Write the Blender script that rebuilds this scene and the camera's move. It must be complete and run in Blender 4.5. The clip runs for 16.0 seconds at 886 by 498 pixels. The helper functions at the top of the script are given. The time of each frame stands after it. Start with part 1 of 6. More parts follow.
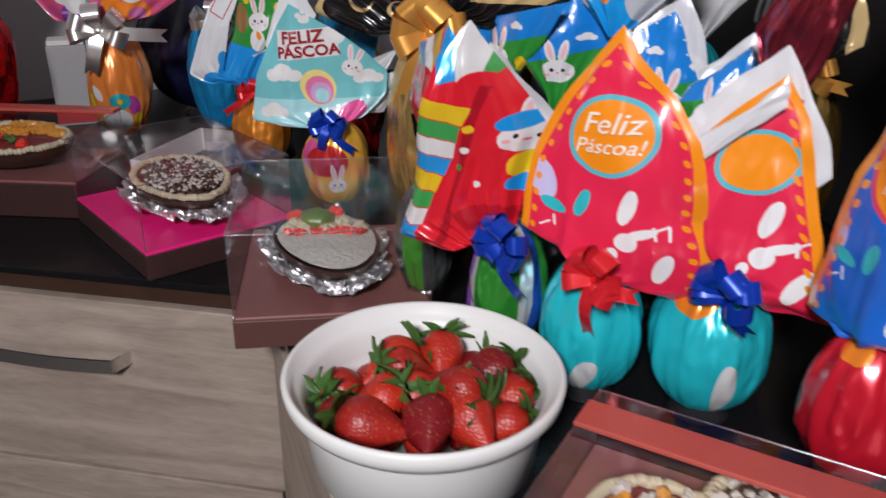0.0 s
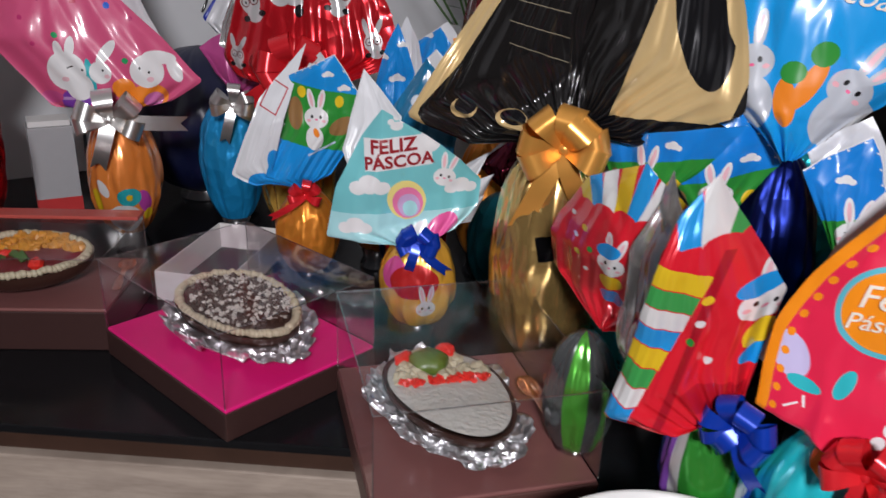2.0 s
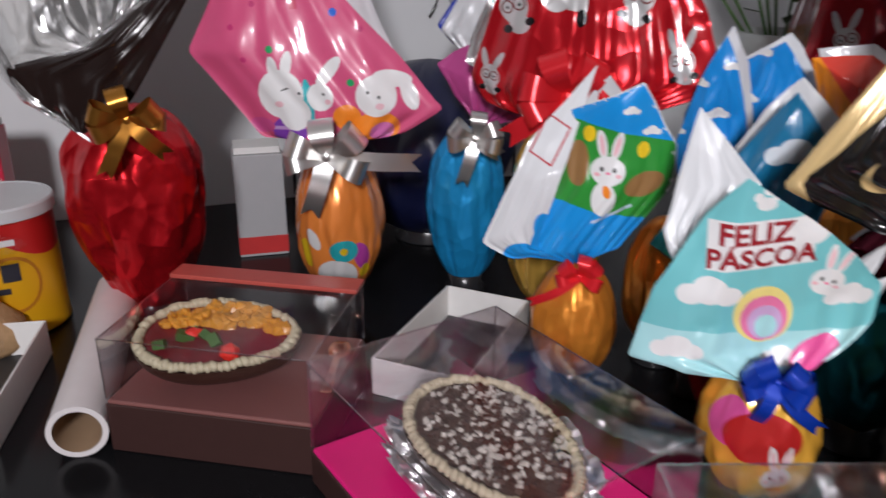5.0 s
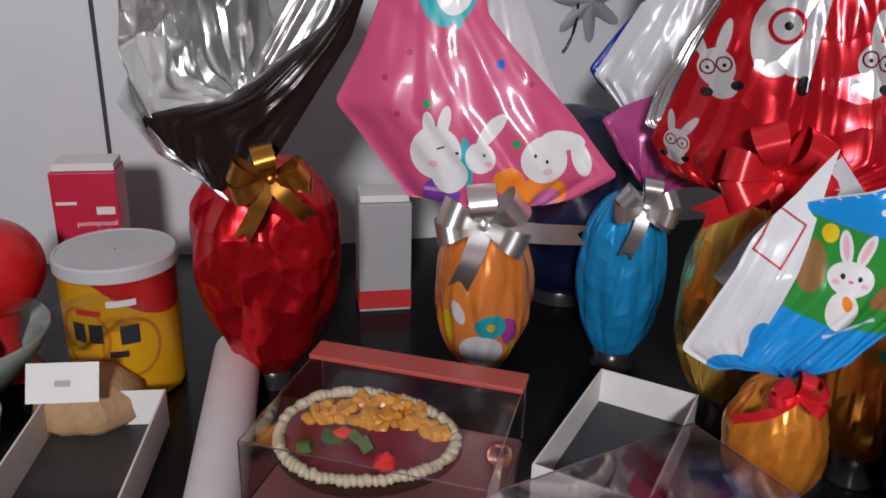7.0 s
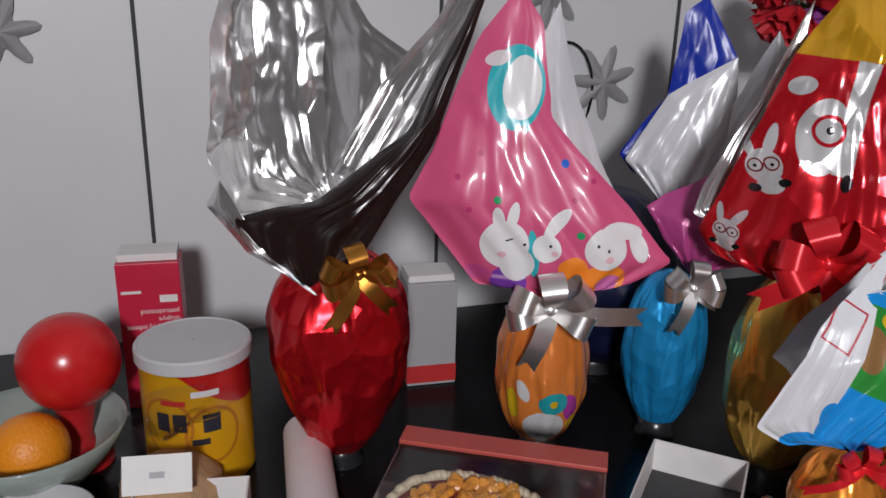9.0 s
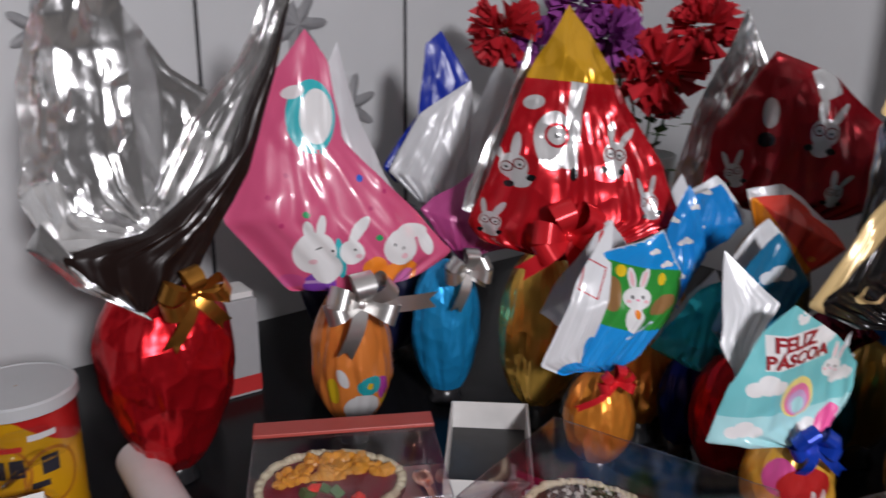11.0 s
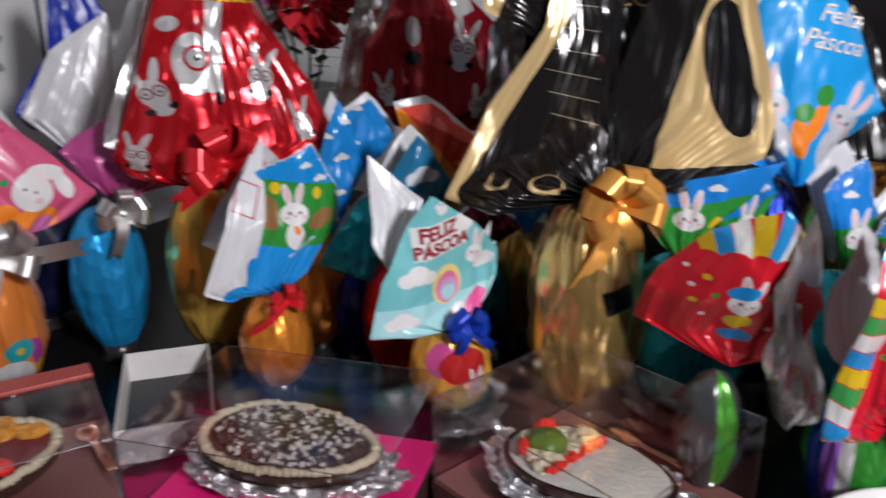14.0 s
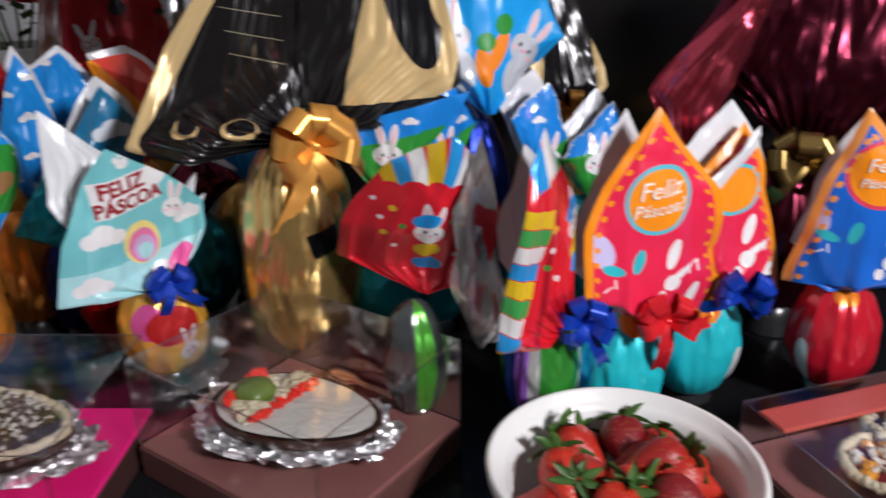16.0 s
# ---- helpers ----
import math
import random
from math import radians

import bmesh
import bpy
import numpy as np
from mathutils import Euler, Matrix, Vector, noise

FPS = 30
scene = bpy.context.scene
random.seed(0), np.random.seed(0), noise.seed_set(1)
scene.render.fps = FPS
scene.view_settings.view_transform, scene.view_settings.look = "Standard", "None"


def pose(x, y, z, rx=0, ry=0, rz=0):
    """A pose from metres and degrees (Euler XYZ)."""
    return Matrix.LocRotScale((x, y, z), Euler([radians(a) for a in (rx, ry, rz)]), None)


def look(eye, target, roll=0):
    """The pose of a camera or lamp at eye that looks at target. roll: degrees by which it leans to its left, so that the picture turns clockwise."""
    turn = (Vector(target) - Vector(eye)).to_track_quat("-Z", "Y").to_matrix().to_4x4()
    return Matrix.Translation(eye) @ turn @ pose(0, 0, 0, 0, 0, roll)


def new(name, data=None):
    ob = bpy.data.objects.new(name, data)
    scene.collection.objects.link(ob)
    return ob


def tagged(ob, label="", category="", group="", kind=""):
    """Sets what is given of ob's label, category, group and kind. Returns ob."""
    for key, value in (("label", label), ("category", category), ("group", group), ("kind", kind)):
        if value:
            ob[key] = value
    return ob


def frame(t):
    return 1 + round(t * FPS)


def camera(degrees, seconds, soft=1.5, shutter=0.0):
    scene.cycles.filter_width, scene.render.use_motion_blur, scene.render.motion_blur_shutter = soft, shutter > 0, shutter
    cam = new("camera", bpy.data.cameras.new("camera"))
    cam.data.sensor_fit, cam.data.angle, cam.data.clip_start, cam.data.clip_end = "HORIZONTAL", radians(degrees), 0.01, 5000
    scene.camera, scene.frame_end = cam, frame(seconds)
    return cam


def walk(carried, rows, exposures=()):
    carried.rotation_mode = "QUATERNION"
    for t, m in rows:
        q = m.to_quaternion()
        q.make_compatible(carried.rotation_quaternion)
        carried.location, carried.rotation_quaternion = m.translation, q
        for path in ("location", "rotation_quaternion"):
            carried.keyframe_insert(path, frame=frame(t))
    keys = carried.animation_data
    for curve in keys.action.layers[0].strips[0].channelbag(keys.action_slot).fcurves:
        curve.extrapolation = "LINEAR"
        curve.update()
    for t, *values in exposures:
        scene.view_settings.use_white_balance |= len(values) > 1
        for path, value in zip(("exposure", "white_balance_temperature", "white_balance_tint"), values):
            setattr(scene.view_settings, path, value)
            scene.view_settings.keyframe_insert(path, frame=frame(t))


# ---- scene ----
cam = camera(58.1, 16.0, soft=1.5, shutter=0.7)
METRES, EYE, TILT, LEAN, TURN = 1.2, 1.2, -24.0, -0.7, 0.0
ROWS = [
    (0.0, 0.0, 0.0, 0.0, 0.0, 0.0, -0.0),
    (0.5, -0.0318, 0.0244, 0.0199, 0.08, 0.2, -0.31),
    (1.0, -0.0753, 0.0633, 0.0561, -1.0, 1.27, 0.09),
    (1.5, -0.1197, 0.0821, 0.0733, -4.48, 1.44, 0.64),
    (2.0, -0.1536, 0.0927, 0.0822, -6.4, 2.12, 1.44),
    (2.5, -0.1793, 0.112, 0.0931, -7.14, 2.33, 1.74),
    (3.0, -0.1858, 0.1562, 0.114, -6.97, 2.87, 1.88),
    (3.5, -0.1881, 0.2038, 0.127, -5.0, 2.99, 1.52),
    (4.0, -0.1952, 0.2382, 0.1349, -0.97, 2.61, 0.53),
    (4.5, -0.2071, 0.2689, 0.1423, 3.23, 2.16, -1.04),
    (7.0, -0.3142, 0.355, 0.2046, 10.16, 2.21, -5.53),
    (7.5, -0.3162, 0.3481, 0.2181, 10.24, 4.16, -5.93),
    (8.0, -0.339, 0.3458, 0.2296, 9.79, 4.56, -5.69),
    (10.5, -0.4472, 0.2157, 0.2016, -5.2, 7.58, 2.56),
    (11.0, -0.466, 0.2119, 0.2031, -12.15, 6.88, 5.53),
    (11.5, -0.476, 0.2142, 0.2005, -15.81, 6.07, 7.06),
    (12.0, -0.4807, 0.2127, 0.1999, -19.05, 5.44, 8.51),
    (12.5, -0.476, 0.2137, 0.1919, -22.4, 4.7, 10.23),
    (13.0, -0.4631, 0.2158, 0.1809, -25.01, 3.74, 11.5),
    (13.5, -0.4454, 0.2108, 0.1714, -27.68, 2.52, 12.65),
    (14.0, -0.4231, 0.2048, 0.1617, -31.76, 0.81, 14.0),
    (14.5, -0.4017, 0.1937, 0.1551, -36.15, -1.02, 15.53),
    (15.0, -0.3912, 0.1864, 0.1447, -38.55, -2.28, 16.71),
    (15.5, -0.3756, 0.1788, 0.1346, -41.18, -3.78, 17.8),
    (16.0, -0.3514, 0.1612, 0.1226, -44.73, -5.6, 18.88),
]
walk(cam, [(t, pose(0, 0, EYE, TILT, LEAN, TURN) @ pose(METRES * x, METRES * y, METRES * z, 90 + pitch, roll, yaw)) for t, x, y, z, yaw, pitch, roll in ROWS],
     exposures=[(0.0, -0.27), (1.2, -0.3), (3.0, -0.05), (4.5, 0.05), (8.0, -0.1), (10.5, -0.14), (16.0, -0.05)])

# ---- world and light ----
world = bpy.data.worlds.new("room_air")
scene.world = world
world.use_nodes = True
world.node_tree.nodes["Background"].inputs[0].default_value = (0.9, 0.95, 1.0, 1)
world.node_tree.nodes["Background"].inputs[1].default_value = 0.012


def area_lamp(name, eye, target, size, watts, colour):
    d = bpy.data.lights.new(name, "AREA")
    d.shape, d.size, d.energy, d.color = "DISK", size, watts, colour
    ob = new(name, d)
    ob.matrix_world = look(eye, target)
    return ob


area_lamp("ceiling_lamp_light", (-0.24, -0.74, 1.76), (-0.12, 0.85, 0.95), 0.22, 30, (1.0, 0.97, 1.02))


# ---- materials ----
def nodes_of(name):
    m = bpy.data.materials.new(name)
    m.use_nodes = True
    nt = m.node_tree
    return m, nt, nt.nodes["Principled BSDF"]


def add(nt, kind, **values):
    n = nt.nodes.new(kind)
    for k, v in values.items():
        n.inputs[k].default_value = v
    return n


def noise_bump(nt, bsdf, scale, strength, distance=0.002, detail=4, coords="Object"):
    tc = nt.nodes.new("ShaderNodeTexCoord")
    no = add(nt, "ShaderNodeTexNoise", Scale=scale, Detail=detail)
    bp = add(nt, "ShaderNodeBump", Strength=strength, Distance=distance)
    nt.links.new(tc.outputs[coords], no.inputs["Vector"])
    nt.links.new(no.outputs["Fac"], bp.inputs["Height"])
    nt.links.new(bp.outputs["Normal"], bsdf.inputs["Normal"])
    return no


def simple(name, colour, rough=0.5, metal=0.0, bump=0.0, scale=60, vary=0.15, coat=0.0, gloss=0.5):
    """A surface with a slight mottling and a fine relief."""
    m, nt, b = nodes_of(name)
    b.inputs["Roughness"].default_value, b.inputs["Metallic"].default_value = rough, metal
    b.inputs["Coat Weight"].default_value = coat
    b.inputs["Specular IOR Level"].default_value = gloss
    b.inputs["Coat Roughness"].default_value = 0.12
    no = noise_bump(nt, b, scale, bump)
    ramp = nt.nodes.new("ShaderNodeMix")
    ramp.data_type = "RGBA"
    ramp.inputs[6].default_value = (*[c * (1 - vary) for c in colour], 1)
    ramp.inputs[7].default_value = (*[min(1, c * (1 + vary)) for c in colour], 1)
    nt.links.new(no.outputs["Fac"], ramp.inputs[0])
    nt.links.new(ramp.outputs[2], b.inputs["Base Color"])
    return m


def foil(name, colour, rough=0.22, crumple=0.5, scale=45, dist=0.004, metal=0.92):
    """Metallised film with creases at two sizes."""
    m, nt, b = nodes_of(name)
    b.inputs["Metallic"].default_value, b.inputs["Roughness"].default_value = metal, rough
    b.inputs["Base Color"].default_value = (*colour, 1)
    tc = nt.nodes.new("ShaderNodeTexCoord")
    vo = add(nt, "ShaderNodeTexVoronoi", Scale=scale)
    no = add(nt, "ShaderNodeTexNoise", Scale=scale * 0.45, Detail=3)
    mx = nt.nodes.new("ShaderNodeMath")
    mx.operation = "ADD"
    bp = add(nt, "ShaderNodeBump", Strength=crumple, Distance=dist)
    for n in (vo, no):
        nt.links.new(tc.outputs["Object"], n.inputs["Vector"])
    nt.links.new(vo.outputs["Distance"], mx.inputs[0])
    nt.links.new(no.outputs["Fac"], mx.inputs[1])
    nt.links.new(mx.outputs[0], bp.inputs["Height"])
    nt.links.new(bp.outputs["Normal"], b.inputs["Normal"])
    return m


def printed(name, base, shapes, rough=0.3, metal=0.0, crumple=0.25, border=None):
    """Printed film. Shapes lie in the sheet's own centimetres: (kind, cx, cy, rx, ry, turn, colour)."""
    m, nt, b = nodes_of(name)
    b.inputs["Roughness"].default_value, b.inputs["Metallic"].default_value = rough, metal
    b.inputs["Coat Weight"].default_value, b.inputs["Coat Roughness"].default_value = 0.55, 0.13
    if metal > 0.4:
        tc = nt.nodes.new("ShaderNodeTexCoord")
        vo = add(nt, "ShaderNodeTexVoronoi", Scale=34)
        bp = add(nt, "ShaderNodeBump", Strength=crumple * 0.9, Distance=0.007)
        nt.links.new(tc.outputs["Object"], vo.inputs["Vector"])
        nt.links.new(vo.outputs["Distance"], bp.inputs["Height"])
        nt.links.new(bp.outputs["Normal"], b.inputs["Normal"])
    else:
        noise_bump(nt, b, 26, crumple * 0.22, 0.006, 2)
    uv = nt.nodes.new("ShaderNodeUVMap")
    uv.uv_map = "UVMap"
    rgb = nt.nodes.new("ShaderNodeRGB")
    rgb.outputs[0].default_value = (*base, 1)
    last = rgb.outputs[0]
    for kind, cx, cy, rx, ry, turn, colour in shapes:
        mp = nt.nodes.new("ShaderNodeMapping")
        mp.vector_type = "TEXTURE"
        mp.inputs["Location"].default_value = (cx, cy, 0)
        mp.inputs["Rotation"].default_value = (0, 0, radians(turn))
        mp.inputs["Scale"].default_value = (rx, ry, 1)
        nt.links.new(uv.outputs[0], mp.inputs["Vector"])
        if kind == "disc":
            ln = nt.nodes.new("ShaderNodeVectorMath")
            ln.operation = "LENGTH"
            nt.links.new(mp.outputs[0], ln.inputs[0])
            size = ln.outputs["Value"]
        else:
            ab = nt.nodes.new("ShaderNodeVectorMath")
            ab.operation = "ABSOLUTE"
            sp = nt.nodes.new("ShaderNodeSeparateXYZ")
            mxm = nt.nodes.new("ShaderNodeMath")
            mxm.operation = "MAXIMUM"
            nt.links.new(mp.outputs[0], ab.inputs[0])
            nt.links.new(ab.outputs[0], sp.inputs[0])
            nt.links.new(sp.outputs[0], mxm.inputs[0])
            nt.links.new(sp.outputs[1], mxm.inputs[1])
            size = mxm.outputs[0]
        lt = nt.nodes.new("ShaderNodeMath")
        lt.operation = "LESS_THAN"
        lt.inputs[1].default_value = 1.0
        nt.links.new(size, lt.inputs[0])
        mix = nt.nodes.new("ShaderNodeMix")
        mix.data_type = "RGBA"
        mix.inputs[7].default_value = (*colour, 1)
        nt.links.new(lt.outputs[0], mix.inputs[0])
        nt.links.new(last, mix.inputs[6])
        last = mix.outputs[2]
    if border:
        # a band along the slanting edges, and a row of dots inside it
        wide, colour, dotted = border[:3]
        eu = nt.nodes.new("ShaderNodeUVMap")
        eu.uv_map = "Edge"
        sp = nt.nodes.new("ShaderNodeSeparateXYZ")
        nt.links.new(eu.outputs[0], sp.inputs[0])

        def math_node(op, a, c=0.0):
            n = nt.nodes.new("ShaderNodeMath")
            n.operation = op
            nt.links.new(a, n.inputs[0])
            if isinstance(c, float):
                n.inputs[1].default_value = c
            else:
                nt.links.new(c, n.inputs[1])
            return n.outputs[0]
        mask = math_node("LESS_THAN", sp.outputs[0], wide)
        if dotted:
            x = math_node("SUBTRACT", sp.outputs[0], wide + dotted * 1.4)
            y = math_node("SUBTRACT", math_node("FRACT", math_node("MULTIPLY", sp.outputs[1], 0.8)), 0.5)
            y = math_node("MULTIPLY", y, 1.25)
            r = math_node("ADD", math_node("MULTIPLY", x, x), math_node("MULTIPLY", y, y))
            mask = math_node("MAXIMUM", mask, math_node("LESS_THAN", r, dotted ** 2))
        mix = nt.nodes.new("ShaderNodeMix")
        mix.data_type = "RGBA"
        mix.inputs[7].default_value = (*colour, 1)
        nt.links.new(mask, mix.inputs[0])
        nt.links.new(last, mix.inputs[6])
        last = mix.outputs[2]
    nt.links.new(last, b.inputs["Base Color"])
    return m


def clear_film(name, tint=(0.95, 0.95, 0.97), gloss=0.10, rough=0.1):
    m = bpy.data.materials.new(name)
    m.use_nodes = True
    nt = m.node_tree
    nt.nodes.clear()
    out = nt.nodes.new("ShaderNodeOutputMaterial")
    tr = add(nt, "ShaderNodeBsdfTransparent", Color=(*tint, 1))
    gl = add(nt, "ShaderNodeBsdfGlossy", Roughness=rough)
    fr = add(nt, "ShaderNodeFresnel", IOR=1.45)
    sc = nt.nodes.new("ShaderNodeMath")
    sc.operation = "MULTIPLY_ADD"
    sc.inputs[1].default_value, sc.inputs[2].default_value = 0.5, gloss * 0.4
    no = add(nt, "ShaderNodeTexNoise", Scale=22, Detail=2)
    tc = nt.nodes.new("ShaderNodeTexCoord")
    bp = add(nt, "ShaderNodeBump", Strength=0.25, Distance=0.003)
    mix = nt.nodes.new("ShaderNodeMixShader")
    nt.links.new(tc.outputs["Object"], no.inputs["Vector"])
    nt.links.new(no.outputs["Fac"], bp.inputs["Height"])
    nt.links.new(bp.outputs["Normal"], gl.inputs["Normal"])
    nt.links.new(fr.outputs[0], sc.inputs[0])
    nt.links.new(sc.outputs[0], mix.inputs[0])
    nt.links.new(tr.outputs[0], mix.inputs[1])
    nt.links.new(gl.outputs[0], mix.inputs[2])
    nt.links.new(mix.outputs[0], out.inputs[0])
    return m


def wood(name, light, dark, along=(1.0, 14.0, 14.0), rough=0.45):
    m, nt, b = nodes_of(name)
    tc = nt.nodes.new("ShaderNodeTexCoord")
    mp = nt.nodes.new("ShaderNodeMapping")
    mp.inputs["Scale"].default_value = along
    mp.inputs["Rotation"].default_value = (0, 0, radians(10.5))
    n1 = add(nt, "ShaderNodeTexNoise", Scale=3.2, Detail=6, Distortion=0.8)
    n2 = add(nt, "ShaderNodeTexNoise", Scale=26, Detail=3)
    mixf = nt.nodes.new("ShaderNodeMath")
    mixf.operation = "MULTIPLY_ADD"
    mixf.inputs[1].default_value, mixf.inputs[2].default_value = 0.35, -0.17
    addf = nt.nodes.new("ShaderNodeMath")
    addf.operation = "ADD"
    ramp = nt.nodes.new("ShaderNodeValToRGB")
    ramp.color_ramp.elements[0].position, ramp.color_ramp.elements[1].position = 0.32, 0.68
    ramp.color_ramp.elements[0].color, ramp.color_ramp.elements[1].color = (*dark, 1), (*light, 1)
    bp = add(nt, "ShaderNodeBump", Strength=0.12, Distance=0.001)
    L = nt.links.new
    L(tc.outputs["Object"], mp.inputs[0]), L(mp.outputs[0], n1.inputs["Vector"]), L(mp.outputs[0], n2.inputs["Vector"])
    L(n2.outputs["Fac"], mixf.inputs[0]), L(n1.outputs["Fac"], addf.inputs[0]), L(mixf.outputs[0], addf.inputs[1])
    L(addf.outputs[0], ramp.inputs[0]), L(ramp.outputs[0], b.inputs["Base Color"])
    L(addf.outputs[0], bp.inputs["Height"]), L(bp.outputs["Normal"], b.inputs["Normal"])
    b.inputs["Roughness"].default_value = rough
    return m


WHITE, BLACK, PINK, GREY = (0.78, 0.78, 0.78), (0.01, 0.01, 0.012), (0.85, 0.12, 0.3), (0.35, 0.35, 0.37)
RED, ORANGE, YELLOW, GREEN = (0.62, 0.012, 0.03), (0.88, 0.25, 0.02), (0.8, 0.55, 0.02), (0.03, 0.28, 0.04)
BLUE, SKY, TEAL, PURPLE = (0.01, 0.12, 0.6), (0.01, 0.3, 0.75), (0.03, 0.45, 0.5), (0.2, 0.05, 0.4)
MAGENTA, BROWN, CREAM = (0.75, 0.01, 0.2), (0.2, 0.09, 0.04), (0.72, 0.64, 0.45)


def rabbit(cx, cy, s, turn=0, body=WHITE, ear=(0.85, 0.5, 0.55)):
    """A plain printed rabbit: ears, head, cheeks, eyes and nose."""
    c, n = math.cos(radians(turn)), math.sin(radians(turn))

    def at(x, y):
        return cx + s * (x * c - y * n), cy + s * (x * n + y * c)
    out = []
    for x, a in ((-0.45, 12), (0.45, -12)):
        out.append(("disc", *at(x, 1.55), 0.3 * s, 0.95 * s, turn + a, body))
        out.append(("disc", *at(x, 1.55), 0.14 * s, 0.65 * s, turn + a, ear))
    out.append(("disc", cx, cy, 1.05 * s, 0.9 * s, turn, body))
    for x in (-0.38, 0.38):
        out.append(("disc", *at(x, 0.1), 0.11 * s, 0.15 * s, turn, BLACK))
        out.append(("disc", *at(x * 1.7, -0.25), 0.17 * s, 0.12 * s, turn, (0.85, 0.45, 0.5)))
    out.append(("disc", *at(0, -0.12), 0.12 * s, 0.08 * s, turn, PINK))
    return out


def cloud(cx, cy, s, colour=WHITE):
    return [("disc", cx - s * 0.7, cy, s * 0.55, s * 0.45, 0, colour), ("disc", cx, cy + s * 0.25, s * 0.7, s * 0.6, 0, colour),
            ("disc", cx + s * 0.75, cy, s * 0.5, s * 0.42, 0, colour)]


def dots(points, r, colour):
    return [("disc", x, y, r, r, 0, colour) for x, y in points]


black_top = simple("black_glass_top", (0.008, 0.008, 0.009), 0.2, 0, 0.02, 90, 0.3, 0.0, 0.15)
brown_rail = simple("dark_brown_rail", (0.05, 0.025, 0.017), 0.3, 0, 0.05, 40, 0.3)
taupe_wood = wood("taupe_wood", (0.42, 0.345, 0.285), (0.27, 0.215, 0.175), (2.0, 2.0, 13.0))
chrome = simple("chrome", (0.85, 0.85, 0.86), 0.12, 1.0, 0.02, 30, 0.03)
wall_white = simple("white_panel_paint", (0.68, 0.69, 0.70), 0.45, 0, 0.04, 12, 0.04)
ceiling_paint = simple("ceiling_paint", (0.7, 0.69, 0.67), 0.8, 0, 0.1, 30, 0.05)
# unseen walls, and the floor below, kept dark to cut bounced fill light
unseen_wall_dark = simple("unseen_wall_dark", (0.17, 0.16, 0.15), 0.8, 0, 0.15, 30, 0.06)
groove_dark = simple("groove_shadow_gap", (0.05, 0.05, 0.055), 0.8)
dark_panel = simple("dark_panel", (0.012, 0.011, 0.012), 0.3, 0, 0.05, 30, 0.3)
floor_tile = simple("floor_tile", (0.2, 0.18, 0.16), 0.35, 0, 0.05, 14, 0.15)
box_brown = simple("brown_card", (0.10, 0.042, 0.036), 0.45, 0, 0.06, 120, 0.1)
# brown card darkened: the shade on two boxes' sides is in its colour
box_shaded = simple("shaded_brown_card", (0.045, 0.020, 0.018), 0.4, 0, 0.06, 120, 0.1)
box_rose = simple("rose_brown_card", (0.21, 0.082, 0.075), 0.42, 0, 0.05, 120, 0.08)
box_pink = simple("pink_card", (0.80, 0.012, 0.20), 0.42, 0, 0.05, 120, 0.06)
box_red = simple("red_card", (0.42, 0.07, 0.055), 0.38, 0, 0.05, 120, 0.08)
card_white = simple("white_card", (0.72, 0.71, 0.69), 0.55, 0, 0.08, 70, 0.05)
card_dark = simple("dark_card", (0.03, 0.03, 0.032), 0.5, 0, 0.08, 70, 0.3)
film_clear = clear_film("clear_film")
film_edge = clear_film("film_fold", (0.86, 0.86, 0.88), 0.7, 0.25)
film_rosy = clear_film("rosy_film", (0.97, 0.92, 0.95), 0.12)
chocolate = simple("chocolate", (0.045, 0.018, 0.012), 0.32, 0, 0.12, 60, 0.3)
cream_mat = simple("cream", (0.50, 0.44, 0.30), 0.5, 0, 0.35, 160, 0.1)
coconut = simple("grated_coconut", (0.52, 0.51, 0.46), 0.6, 0, 0.9, 220, 0.12)
crumb_dark = simple("dark_crumbs", (0.06, 0.025, 0.015), 0.6, 0, 1.0, 260, 0.5)
caramel = simple("caramel_topping", (0.60, 0.26, 0.03), 0.3, 0, 0.6, 120, 0.5)
jam = simple("dark_jam", (0.14, 0.012, 0.018), 0.25, 0, 0.5, 90, 0.5)
white_chip = simple("white_chips", (0.52, 0.49, 0.43), 0.5)
red_chip = simple("red_fruit_bits", (0.7, 0.03, 0.02), 0.35, 0, 0.3, 90, 0.25)
leaf_mat = simple("leaf_green", (0.045, 0.11, 0.02), 0.5, 0, 0.3, 120, 0.4)
kiwi_mat = simple("green_fruit", (0.11, 0.17, 0.025), 0.35, 0, 0.5, 140, 0.4)
alu = foil("aluminium_foil", (0.86, 0.86, 0.87), 0.34, 0.8, 90, 0.010)
silver_foil = foil("silver_foil", (0.92, 0.92, 0.92), 0.24, 0.2, 26, 0.008)
gold_foil = foil("gold_foil", (0.85, 0.52, 0.10), 0.24, 0.5, 40, 0.004, 0.7)
red_foil = foil("red_foil", (0.62, 0.010, 0.018), 0.26, 0.75, 30, 0.010, 0.75)
blue_foil = foil("blue_foil", (0.02, 0.36, 0.78), 0.28, 0.5, 55, 0.004, 0.5)
teal_foil = foil("teal_foil", (0.02, 0.50, 0.60), 0.24, 0.7, 40, 0.008, 0.6)
orange_foil = foil("orange_foil", (0.85, 0.30, 0.04), 0.28, 0.5, 45, 0.004, 0.6)
copper_foil = foil("rose_gold", (0.80, 0.42, 0.30), 0.15, 0.1, 40)
navy_foil = foil("navy_foil", (0.01, 0.02, 0.16), 0.3, 0.5, 40)
green_foil = foil("green_foil", (0.06, 0.42, 0.05), 0.22, 0.5, 45)
purple_foil = foil("purple_foil", (0.30, 0.10, 0.55), 0.22, 0.5, 45)
maroon_foil = foil("maroon_foil", (0.10, 0.012, 0.025), 0.22, 0.2, 25, 0.006)
